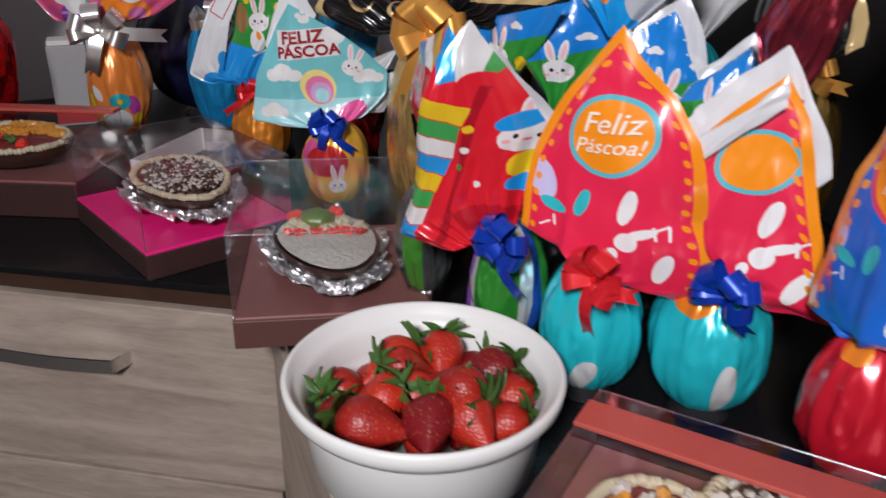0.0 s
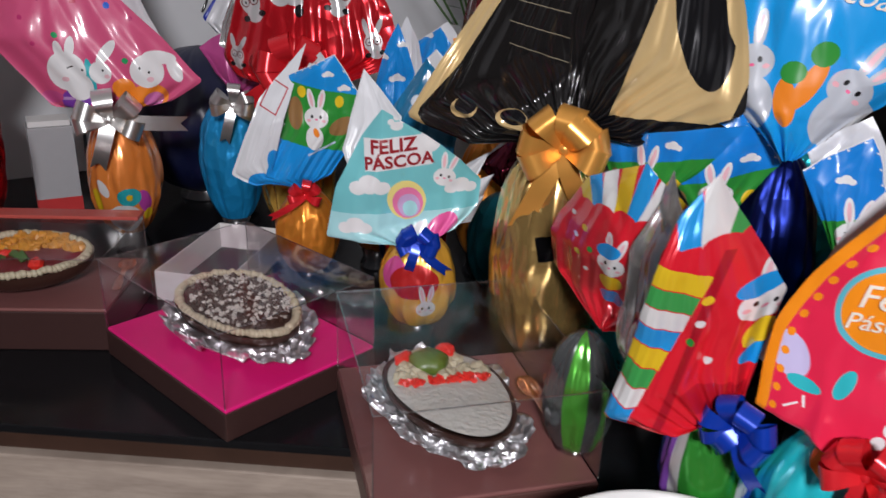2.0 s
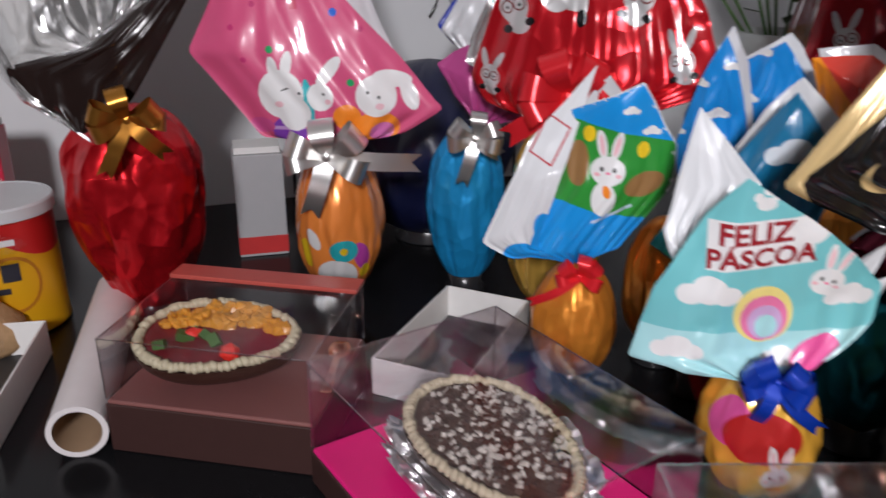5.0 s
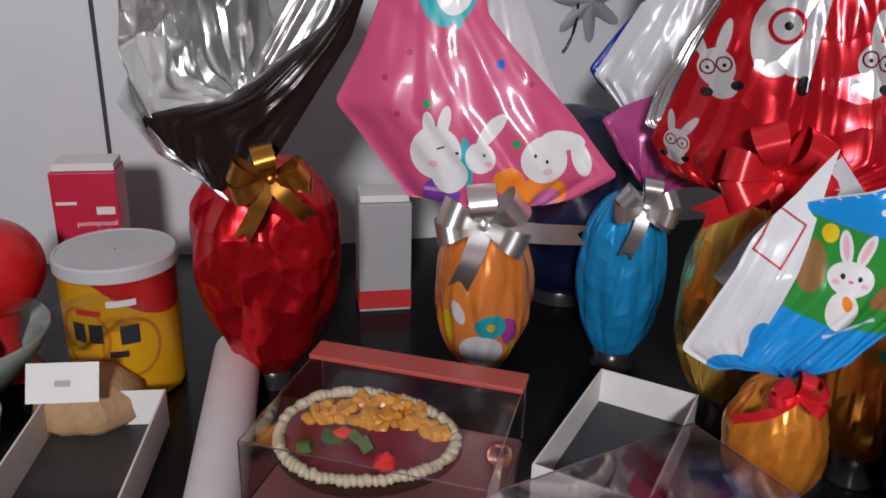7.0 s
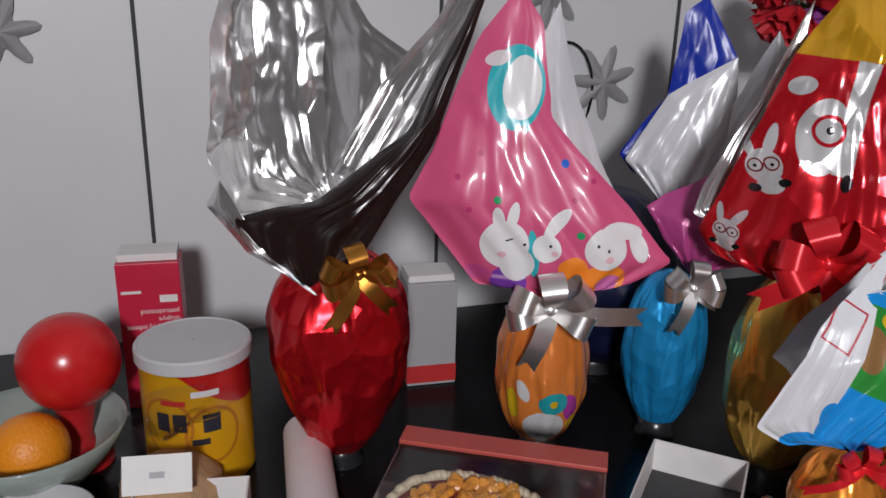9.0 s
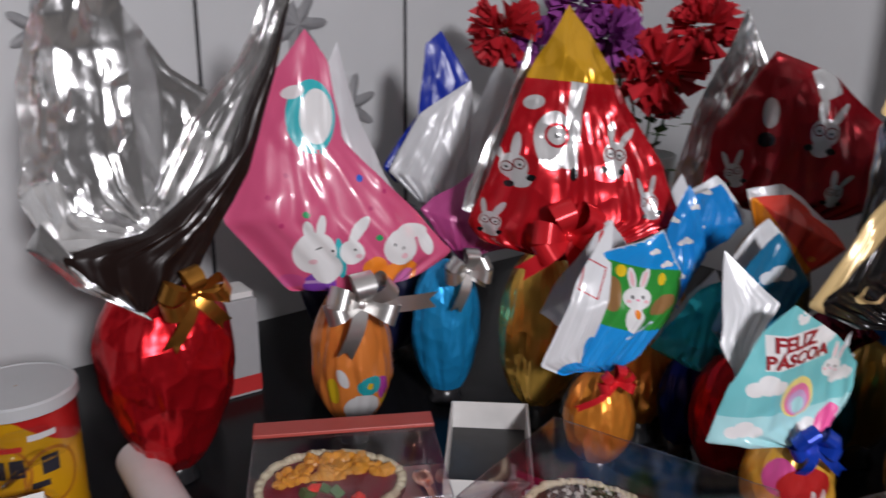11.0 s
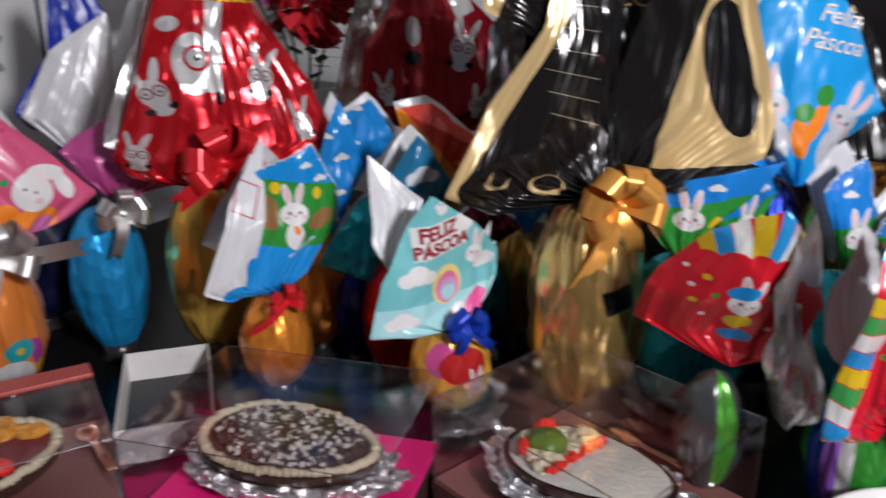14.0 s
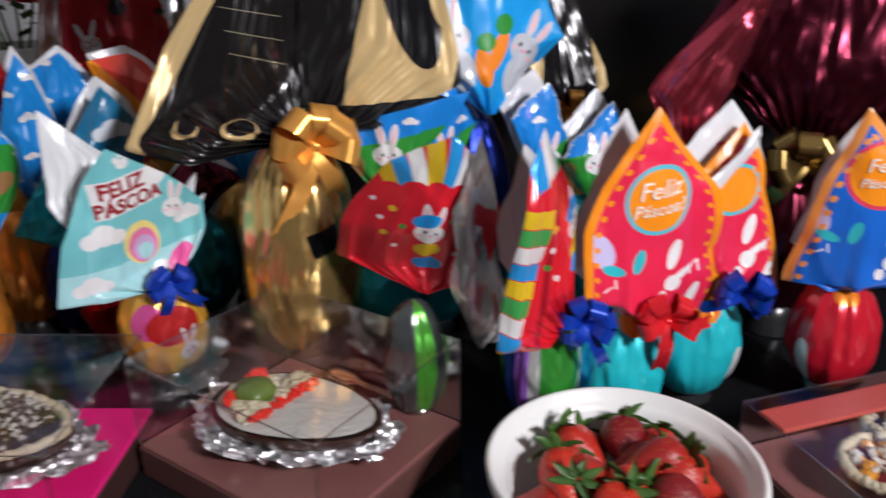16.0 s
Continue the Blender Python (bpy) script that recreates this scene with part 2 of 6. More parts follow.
rose_foil = foil("rose_red_foil", (0.55, 0.07, 0.11), 0.22, 0.5, 30, 0.006)
dark_gold = foil("dark_gold_foil", (0.45, 0.27, 0.07), 0.28, 0.5, 40)
white_inside = simple("white_film_inside", (0.72, 0.73, 0.75), 0.32, 0.1, 0.1, 20, 0.05)
black_film = simple("black_film", (0.010, 0.009, 0.009), 0.16, 0, 0.12, 24, 0.3, 0.3)
brown_film = simple("dark_brown_film", (0.014, 0.007, 0.006), 0.25, 0, 0.12, 24, 0.3)
bow_silver = foil("silver_ribbon", (0.76, 0.75, 0.73), 0.35, 0.1, 30)
bow_gold = foil("orange_gold_ribbon", (0.88, 0.42, 0.09), 0.3, 0.12, 30, 0.004, 0.6)
bow_blue = simple("blue_ribbon", (0.006, 0.045, 0.42), 0.25, 0.3, 0.1, 30, 0.15)
bow_red = simple("red_ribbon", (0.72, 0.02, 0.03), 0.25, 0.3, 0.1, 30, 0.15)
plastic_white = simple("white_plastic", (0.74, 0.74, 0.72), 0.35, 0, 0.04, 30, 0.03)
paper_roll = simple("white_paper_roll", (0.66, 0.62, 0.62), 0.6, 0, 0.1, 60, 0.06)
card_core = simple("card_core", (0.34, 0.22, 0.13), 0.8)
cup_dark = simple("dark_cup", (0.02, 0.02, 0.022), 0.25)


# ---- builders ----
def thing(name, at, label, category, group=""):
    ob = new(name)
    ob.location = at
    ob.empty_display_size = 0.02
    return tagged(ob, label, category, group)


def root_of(ob):
    p = Vector((0, 0, 0))
    while ob is not None:
        p += ob.location
        ob = ob.parent
    return p


def part(name, bm, material, parent=None, label="", smooth=True):
    """Links a bmesh, given in the world's metres, as one mesh under a thing or part."""
    me = bpy.data.meshes.new(name)
    if parent is not None:
        bmesh.ops.translate(bm, vec=-root_of(parent), verts=bm.verts)
    bm.to_mesh(me)
    bm.free()
    for mat in (material if isinstance(material, (list, tuple)) else (material,)):
        me.materials.append(mat)
    if smooth:
        me.polygons.foreach_set("use_smooth", [True] * len(me.polygons))
    ob = new(name, me)
    ob.parent = parent
    if label:
        tagged(ob, label)
    return ob


def grid_bm(points, closed=False, uvs=None, edges=None):
    """A sheet from rows of points; closed joins each row's end to its start."""
    bm = bmesh.new()
    rows = [[bm.verts.new(p) for p in row] for row in points]
    layer = bm.loops.layers.uv.new("UVMap") if uvs is not None else None
    layer2 = bm.loops.layers.uv.new("Edge") if edges is not None else None
    n = len(rows[0])
    for j in range(len(rows) - 1):
        for i in range(n if closed else n - 1):
            k = (i + 1) % n
            q = ((j, i), (j, k), (j + 1, k), (j + 1, i))
            f = bm.faces.new([rows[a][b] for a, b in q])
            if layer is not None:
                for lp, (a, b) in zip(f.loops, q):
                    lp[layer].uv = uvs[a][b]
                    if layer2 is not None:
                        lp[layer2].uv = edges[a][b]
    return bm


def box_bm(lo, hi, bevel=0.0, m=None):
    bm = bmesh.new()
    bmesh.ops.create_cube(bm, size=1.0)
    lo, hi = Vector(lo), Vector(hi)
    for v in bm.verts:
        v.co = Vector([(lo[i] + hi[i]) / 2 + v.co[i] * (hi[i] - lo[i]) for i in range(3)])
    if bevel:
        bmesh.ops.bevel(bm, geom=bm.edges[:], offset=bevel, segments=2, affect="EDGES", profile=0.5)
    if m is not None:
        bmesh.ops.transform(bm, matrix=m, verts=bm.verts)
    return bm


def prism_bm(outline, z0, z1, bevel=0.0):
    bm = bmesh.new()
    f = bm.faces.new([bm.verts.new((x, y, z0)) for x, y in outline])
    r = bmesh.ops.extrude_face_region(bm, geom=[f])
    for v in [g for g in r["geom"] if isinstance(g, bmesh.types.BMVert)]:
        v.co.z = z1
    bmesh.ops.recalc_face_normals(bm, faces=bm.faces)
    if bevel:
        bmesh.ops.bevel(bm, geom=bm.edges[:], offset=bevel, segments=2, affect="EDGES", profile=0.5)
    return bm


def lathe_bm(profile, centre, n=48, wobble=None):
    """A turned body: profile of (radius, height); wobble(angle, height share) scales the radius."""
    rows = []
    for j, (r, h) in enumerate(profile):
        row = []
        for i in range(n):
            a = 2 * math.pi * i / n
            k = wobble(a, j / (len(profile) - 1)) if wobble else 1
            row.append((centre[0] + r * k * math.cos(a), centre[1] + r * k * math.sin(a), centre[2] + h))
        rows.append(row)
    bm = grid_bm(rows, True)
    bmesh.ops.remove_doubles(bm, verts=bm.verts, dist=1e-6)
    return bm


def tube_bm(path, radius, n=8):
    rows = []
    pts = [Vector(p) for p in path]
    for j, p in enumerate(pts):
        d = (pts[min(j + 1, len(pts) - 1)] - pts[max(j - 1, 0)]).normalized()
        a = d.cross(Vector((0.3, 0.2, 1))).normalized()
        b = d.cross(a)
        rows.append([p + radius * (math.cos(2 * math.pi * i / n) * a + math.sin(2 * math.pi * i / n) * b) for i in range(n)])
    return grid_bm(rows, True)


VIEW = Vector((-0.25, 0.2, 0))


def facets(x, y, seed):
    """Flat facets with sharp creases between them, from -1 to 1: random heights on a warped lattice of triangles."""
    x, y = x + 0.45 * noise.noise(Vector((x * 0.9, y * 0.9, seed))), y + 0.45 * noise.noise(Vector((x * 0.9 + 40, y * 0.9, seed)))
    i, j = math.floor(x), math.floor(y)
    fx, fy = x - i, y - j

    def high(a, b):
        q = math.sin(a * 127.1 + b * 311.7 + seed * 74.7) * 43758.5453
        return 2 * (q - math.floor(q)) - 1
    if (i + j) % 2:
        fx, flip = 1 - fx, True
    else:
        flip = False

    def node(a, b):
        return high(i + (1 - a if flip else a), j + b)
    if fx + fy < 1:
        o = node(0, 0)
        return o + fx * (node(1, 0) - o) + fy * (node(0, 1) - o)
    o = node(1, 1)
    return o + (1 - fx) * (node(0, 1) - o) + (1 - fy) * (node(1, 0) - o)


def run_along(points, v):
    """The point at share v of a line through several points."""
    lengths = [(b - a).length for a, b in zip(points, points[1:])]
    d = v * sum(lengths)
    for a, b, n in zip(points, points[1:], lengths):
        if d <= n or b is points[-1]:
            return a.lerp(b, min(1.0, d / max(n, 1e-6)))
        d -= n


def sheet(name, parent, N, L, A, R, material, bulge=0.02, folds=5, amp=0.004, seed=0, label="", corner=0.5, crease=1.0, nu=64, nv=64, droop=0.0, front=None, arch=0.06, curl=0.006, band=0, grain=0.58):
    """A gathered sheet of film: neck N, side corners L and R (or lists of them, from neck to tip), tip A. Its map is in centimetres from the neck."""
    N, A = Vector(N), Vector(A)
    lines = {}
    for sgn, P in ((-1, L), (1, R)):
        if isinstance(P, list):
            lines[sgn] = [N] + [Vector(p) for p in P] + [A]
    if lines:
        L, R = (max(lines[sgn][1:-1], key=lambda p: (p - N).xy.length) for sgn in (-1, 1))
    L, R = Vector(L), Vector(R)
    out = ((VIEW if front is None else Vector(front)) - (L + R) / 2)
    out.z = 0
    out.normalize()
    right = Vector((0, 0, 1)).cross(out)
    wide = (R - L).length
    rnd = random.Random(seed)
    ph = [rnd.uniform(0, 6.28) for _ in range(6)]
    cl, cr = rnd.uniform(-1, 1) * curl, rnd.uniform(-1, 1) * curl

    def edge(P, v, sgn):
        if lines:
            p = run_along(lines[sgn], max(0.0, v - 0.008)).lerp(run_along(lines[sgn], min(1.0, v + 0.008)), 0.5) if v < 0.98 else run_along(lines[sgn], v)
            return p + right * 0.018 * wide * facets(v * 6.5, sgn * 3.5 + 0.5, seed * 1.7) * math.sin(math.pi * v)
        if v < corner:
            k = (v / corner) ** 0.85
            return N.lerp(P, k) + Vector((0, 0, (0.05 * facets(k * 2.7, sgn * 5.5, seed * 1.3) - droop) * wide * math.sin(math.pi * k)))
        k = (v - corner) / (1 - corner)
        ln = (A - P).length
        push = arch * ln * math.sin(math.pi * k) + 0.055 * ln * facets(k * 3.4, sgn * 3.5 + 0.5, seed * 1.7) * math.sin(math.pi * k)
        return P.lerp(A, k) + right * sgn * push
    rows, uvs, ends = [], [], []
    for j in range(nv + 1):
        v = 0.02 + 0.98 * j / nv
        l, r = edge(L, v, -1), edge(R, v, 1)
        row, uv, end = [], [], []
        for i in range(nu + 1):
            s = 2 * i / nu - 1
            p = l.lerp(r, (s + 1) / 2)
            span = (r - l).length / max(wide, 1e-4)
            g = max(0.0, 1 - v) ** 1.5
            w = bulge * (1 - s * s) * math.sin(math.pi * min(1, 0.15 + 0.85 * v))
            w += amp * 0.8 * (0.3 + 0.7 * span) * (0.02 + 0.85 * g) * (noise.noise(Vector((s * folds * 0.8 + ph[0], v * 0.8, seed * 0.7))) * 1.6 + noise.noise(Vector((s * folds * 1.9 + ph[1], v * 1.2, seed + 9.3))))
            w += amp * 0.5 * g * g * math.sin(folds * 5.5 * s + ph[4])
            ax, ay = p.dot(right) * 19 + ph[2], p.z * 17 + ph[3]
            w += crease * (0.0085 * facets(ax * 0.95, ay * grain, seed) + 0.0034 * facets(ax * 2.1 + 3, ay * 2.2 * grain, seed + 5) + 0.0008 * facets(ax * 4.6 + 7, ay * 3.0, seed + 11))
            w += crease * 0.004 * g * facets(s * 4.0 + ph[2], v * 1.2, seed + 17)
            w += (cl if s < 0 else cr) * abs(s) ** 3 * math.sin(math.pi * v)
            p = p + out * w
            row.append(p)
            d = p - N
            uv.append((100 * d.dot(right), 100 * d.z))
            low = max(0.0, (corner - v) / corner)
            end.append((100 * (1 - abs(s)) * (r - l).length / 2 + 12 * low + (50 if band * s < 0 else 0), 100 * (A - (L if s < 0 else R)).length * (v - corner) / (1 - corner)))
        rows.append(row)
        uvs.append(uv)
        ends.append(end)
    ob = part(name, grid_bm(rows, False, uvs, ends), material, parent, label)
    return ob, (np.array([[*p] for row in rows for p in row]), np.array([u for row in uvs for u in row]), right, out)


def on_sheet(surface, u, v, lift):
    pts, uvs, right, out = surface
    d = (uvs[:, 0] - u) ** 2 + (uvs[:, 1] - v) ** 2
    best = np.argpartition(d, 6)[:6]
    w = 1 / (d[best] + 0.02)
    p = np.zeros(3)
    for k, i in zip(w, best):
        p += k * (pts[i] + np.array(right) * (u - uvs[i, 0]) / 100 + np.array((0, 0, 1)) * (v - uvs[i, 1]) / 100)
    return Vector(p / w.sum()) + out * lift


def lettering(text, parent, surface, cx, cy, size, material, turn=0, shear=0.0, bold=0.0, lift=0.0014):
    """Words in the built-in font, laid onto a sheet at its centimetres."""
    cu = bpy.data.curves.new("lettering", "FONT")
    cu.body, cu.size, cu.align_x, cu.align_y, cu.shear, cu.offset = text, size, "CENTER", "CENTER", shear, bold
    cu.resolution_u = 3
    tmp = new("lettering_source", cu)
    me = bpy.data.meshes.new_from_object(tmp.evaluated_get(bpy.context.evaluated_depsgraph_get()))
    bpy.data.objects.remove(tmp)
    c, s = math.cos(radians(turn)), math.sin(radians(turn))
    base = root_of(parent)
    for v in me.vertices:
        x, y = v.co.x, v.co.y
        v.co = on_sheet(surface, cx + x * c - y * s, cy + x * s + y * c, lift) - base
    me.materials.clear()
    me.materials.append(material)
    ob = new("lettering", me)
    ob.parent = parent
    return ob


def egg_body(name, parent, centre, bottom, top, half, material, pleats=16, depth=0.03, lean=0.0, seed=0, label=""):
    """A foil-wrapped egg; lean above 0 widens it towards the top."""
    h = top - bottom
    prof = []
    for j in range(41):
        t = j / 40
        r = half * math.sqrt(max(0, 1 - (2 * t - 1) ** 2)) * (1 + lean * (2 * t - 1))
        prof.append((max(r, 0.0005), h * t))
    rnd = random.Random(seed + 5)
    p1, p2 = rnd.uniform(0, 6), rnd.uniform(0, 6)

    face = math.atan2(VIEW.y - centre[1], VIEW.x - centre[0])

    def wob(a, t):
        k = 0.35 + 0.9 * abs(2 * t - 1)
        q = Vector((math.cos(a) * 2.2 + p1, math.sin(a) * 2.2, t * 2.4 + seed))
        return 1 + 0.3 * depth * k * (math.sin(pleats * a + p1 + 2 * noise.noise(q)) * 0.7 + 0.7 * math.sin(pleats * 1.7 * a + p2 + 3 * t)) + 0.06 * noise.noise(q) + 0.058 * facets(a * 3.0, t * 3.2, seed) + 0.046 * facets(a * 6.0, t * 6.0, seed + 3.3) + 0.010 * facets(a * 13.0, t * 13.0, seed + 6.1)
    n = 112
    rows, uvs = [], []
    for j, (r, z) in enumerate(prof):
        row, uv = [], []
        for i in range(n + 1):
            d = -math.pi + 2 * math.pi * i / n
            k = wob(face + d, j / 40)
            row.append((centre[0] + r * k * math.cos(face + d), centre[1] + r * k * math.sin(face + d), bottom + z))
            uv.append((100 * half * d, 100 * z))
        rows.append(row)
        uvs.append(uv)
    bm = grid_bm(rows, False, uvs)
    bmesh.ops.remove_doubles(bm, verts=bm.verts, dist=1e-5)
    return part(name, bm, material, parent, label)


def cup(parent, centre, bottom, half, table=0.845, material=None):
    h = max(0.012, bottom - table + 0.014)
    prof = [(half * 0.62, 0.0), (half * 0.64, 0.002), (half * 0.5, h * 0.4), (half * 0.6, h), (half * 0.57, h), (half * 0.46, h * 0.4), (half * 0.4, 0.003)]
    return part("cup", lathe_bm(prof, (centre[0], centre[1], table + 0.0008), 32), material or cup_dark, parent)


def bow(parent, centre, size, material, loops=5, tails=((-0.6, -0.9), (0.8, -0.5)), width=0.4, seed=0, front=None):
    """A gift bow: open loops round a knot, and tails with a notched end given as (right, up) in loop lengths."""
    c = Vector(centre)
    out = ((VIEW if front is None else Vector(front)) - c)
    out.z = 0
    out.normalize()
    right = Vector((0, 0, 1)).cross(out)
    up = Vector((0, 0, 1))
    rnd = random.Random(seed + 11)

    def join(bm, rows):
        vs = [[bm.verts.new(p) for p in row] for row in rows]
        for j in range(len(vs) - 1):
            for i in range(len(vs[0]) - 1):
                bm.faces.new((vs[j][i], vs[j][i + 1], vs[j + 1][i + 1], vs[j + 1][i]))
    w = size * width
    for k in range(loops):
        a = math.pi * (k + 0.5) / loops * 1.5 - 0.25 * math.pi + rnd.uniform(-0.2, 0.2)
        d = right * math.cos(a) + up * math.sin(a) * 0.75 + out * rnd.uniform(0.1, 0.6)
        d.normalize()
        side = d.cross(out + up * rnd.uniform(-0.4, 0.4)).normalized()
        lift = side.cross(d)
        path = []
        for j in range(15):
            t = j / 14
            path.append(c + out * 0.004 + d * size * 0.95 * math.sin(math.pi * t) ** 0.8 + lift * size * 0.34 * math.sin(2 * math.pi * t))
        bm = bmesh.new()
        join(bm, [[p - side * w * (0.25 + 0.3 * math.sin(math.pi * j / 14)), p, p + side * w * (0.25 + 0.3 * math.sin(math.pi * j / 14))] for j, p in enumerate(path)])
        part("bow_loop", bm, material, parent)
    for x, y in tails:
        bm = bmesh.new()
        end = right * x * size * 1.5 + up * y * size * 1.5
        d = end.normalized()
        side = d.cross(out).normalized()
        path = [c + out * (0.006 + 0.006 * math.sin(4 * t)) + end * t for t in [q / 8 for q in range(9)]]
        rows = [[p - side * w * 0.42, p, p + side * w * 0.42] for p in path]
        rows[-1][1] = rows[-1][1] - d * size * 0.22
        join(bm, rows)
        part("ribbon_tail", bm, material, parent)
    part("bow_knot", lathe_bm([(0.0005, -size * 0.16), (size * 0.15, -size * 0.1), (size * 0.18, 0), (size * 0.15, size * 0.1), (0.0005, size * 0.16)], c + out * 0.003, 12), material, parent)


# ---- structure ----
TOP = 0.845
ANGLE = -10.5
front_dir = Vector((math.cos(radians(ANGLE)), math.sin(radians(ANGLE)), 0))
corner_in = Vector((-0.166, 0.690, 0))


def along(d):
    return corner_in + front_dir * d


WALL_A = 27.0
wall_dir = Vector((math.cos(radians(WALL_A)), math.sin(radians(WALL_A)), 0))
wall_0 = Vector((-0.9, 1.39, 0))


def wall_at(d):
    return wall_0 + wall_dir * d


room_corner = wall_at(1.22)
side_dir = Vector((wall_dir.y, -wall_dir.x, 0))


def wall(name, a, b, z0, z1, thick, material):
    """A wall from a to b with its thickness on the far side."""
    d = (b - a).normalized()
    n = Vector((-d.y, d.x, 0)) * thick
    bm = prism_bm([(a.x, a.y), (b.x, b.y), ((b + n).x, (b + n).y), ((a + n).x, (a + n).y)], z0, z1)
    return tagged(part(name, bm, material, smooth=False), "", "wall", kind="structure")


left_end, right_end = wall_at(-1.9), room_corner + side_dir * 5.5
wall("wall_back", left_end, room_corner, 0, 2.6, 0.12, wall_white)
wall("wall_side", room_corner, right_end, 0, 2.6, 0.12, wall_white)
near_left = left_end + side_dir * 5.5
# out-of-view walls that close the room, darkened to hold down the fill
wall("wall_left", near_left, left_end, 0, 2.6, 0.12, unseen_wall_dark)
wall("wall_near", right_end, near_left, 0, 2.6, 0.12, unseen_wall_dark)
room = [(p.x, p.y) for p in (left_end, near_left, right_end, room_corner)]
tagged(part("floor", prism_bm(room, -0.1, 0.0), floor_tile, smooth=False), "plain beige tiled floor", "floor", kind="structure")
tagged(part("ceiling", prism_bm(room, 2.6, 2.7), ceiling_paint, smooth=False), "plain white ceiling", "ceiling", kind="structure")
for d in (-0.08, 0.302, 0.667):
    p = wall_at(d)
    q = p + wall_dir * 0.0045
    n = side_dir * 0.003
    tagged(part("trim", prism_bm([(p + n).to_2d()[:], (q + n).to_2d()[:], (q - n).to_2d()[:], (p - n).to_2d()[:]], TOP, 2.6), groove_dark, smooth=False),
           "dark joint between white wall panels", "panel joint", kind="structure")

# sideboard: black top, brown rail, taupe drawer fronts
arm_end = Vector((0.006, 0.22, 0))
outline = [along(-1.5), corner_in, arm_end, Vector((0.66, 0.22, 0)), Vector((0.56, 1.0, 0)), room_corner + side_dir * 0.02 - wall_dir * 0.02, wall_at(-1.3) + side_dir * 0.004]
sideboard = thing("sideboard", (-0.3, 0.95, 0), "taupe wooden sideboard with glossy black top and dark rail", "sideboard")
o2 = [(p.x, p.y) for p in outline]
part("countertop", prism_bm(o2, TOP - 0.008, TOP, 0.0015), black_top, sideboard, "glossy black top", smooth=False)
inset = [along(-1.5) + Vector((0, 0.006, 0)), corner_in + Vector((0.006, 0.006, 0)), arm_end + Vector((0.008, 0.006, 0)), *outline[3:]]
part("rail", prism_bm([(p.x, p.y) for p in inset], 0.818, TOP - 0.0082), brown_rail, sideboard, "dark brown rail", smooth=False)
body = [p + Vector((0.0, 0.03, 0)) for p in (along(-1.5), corner_in + Vector((0.02, 0, 0)), arm_end + Vector((0.02, 0, 0)))] + outline[3:]
part("carcass", prism_bm([(p.x, p.y) for p in body], 0.06, 0.8178), brown_rail, sideboard, smooth=False)


def front_panel(a, b, z0, z1, name):
    d = (b - a).normalized()
    n = Vector((-d.y, d.x, 0)) * 0.02
    return part(name, prism_bm([p.to_2d()[:] for p in (a, b, b + n, a + n)], z0, z1, 0.0015), taupe_wood, sideboard, smooth=False)


drawer = front_panel(along(-0.368), along(0.002), 0.60, 0.815, "drawer_front")
front_panel(along(-0.385), along(-0.003), 0.38, 0.596, "drawer_front")
front_panel(along(-0.79), along(-0.389), 0.38, 0.815, "cabinet_door")
arm_d = (arm_end - corner_in).normalized()
front_panel(corner_in + arm_d * 0.004, arm_end, 0.38, 0.815, "cabinet_door")
n_out = Vector((front_dir.y, -front_dir.x, 0))
rows = []
for t, off in [(0.0, 0.0), (0.03, 0.012), (0.06, 0.023)] + [(0.06 + 0.08 * k, 0.023 + 0.004 * math.sin(math.pi * k / 11)) for k in range(1, 11)] + [(0.94, 0.023), (0.97, 0.012), (1.0, 0.0)]:
    p = along(-0.318 + 0.160 * t) + n_out * off + Vector((0, 0, 0.752))
    deep = n_out * min(off, 0.016)
    up = Vector((0, 0, 0.008))
    rows.append([p - up, p + up * 0.85, p + up - n_out * 0.001, p + up - deep, p + up * 0.75 - deep, p + up * 0.75 - n_out * 0.002, p - up - n_out * 0.002])
part("handle", grid_bm(rows, True), chrome, drawer, "polished chrome bracket handle", smooth=False)

# dark standing panel behind the right-hand gifts
pa, pb = Vector((0.375, 1.27, 0)), Vector((0.60, 0.24, 0))
dn = Vector(((pb - pa).y, -(pb - pa).x, 0)).normalized() * -0.03
dark_screen = thing("dark_panel", (pa.x, pa.y, TOP), "tall glossy black panel standing behind the gifts", "panel")
part("panel_body", prism_bm([p.to_2d()[:] for p in (pa, pb, pb + dn, pa + dn)], TOP + 0.001, 1.75, 0.003), dark_panel, dark_screen, smooth=False)
pd = (pb - pa).normalized()
for a, b in ((pa - pd * 0.012, pa - pd * 0.0005), (pb + pd * 0.0005, pb + pd * 0.012)):
    part("edge_strip", prism_bm([p.to_2d()[:] for p in (a, b, b + dn * 1.2, a + dn * 1.2)], TOP + 0.001, 1.75, 0.001), brown_rail, dark_screen, smooth=False)


# ---- boxed half eggs ----
def egg_outline(a, half_l, half_w):
    """A point of an egg's outline: blunt end at one side, point at the other."""
    x = half_l * math.cos(a)
    return x, half_w * math.sin(a) * (1 - 0.16 * math.cos(a))


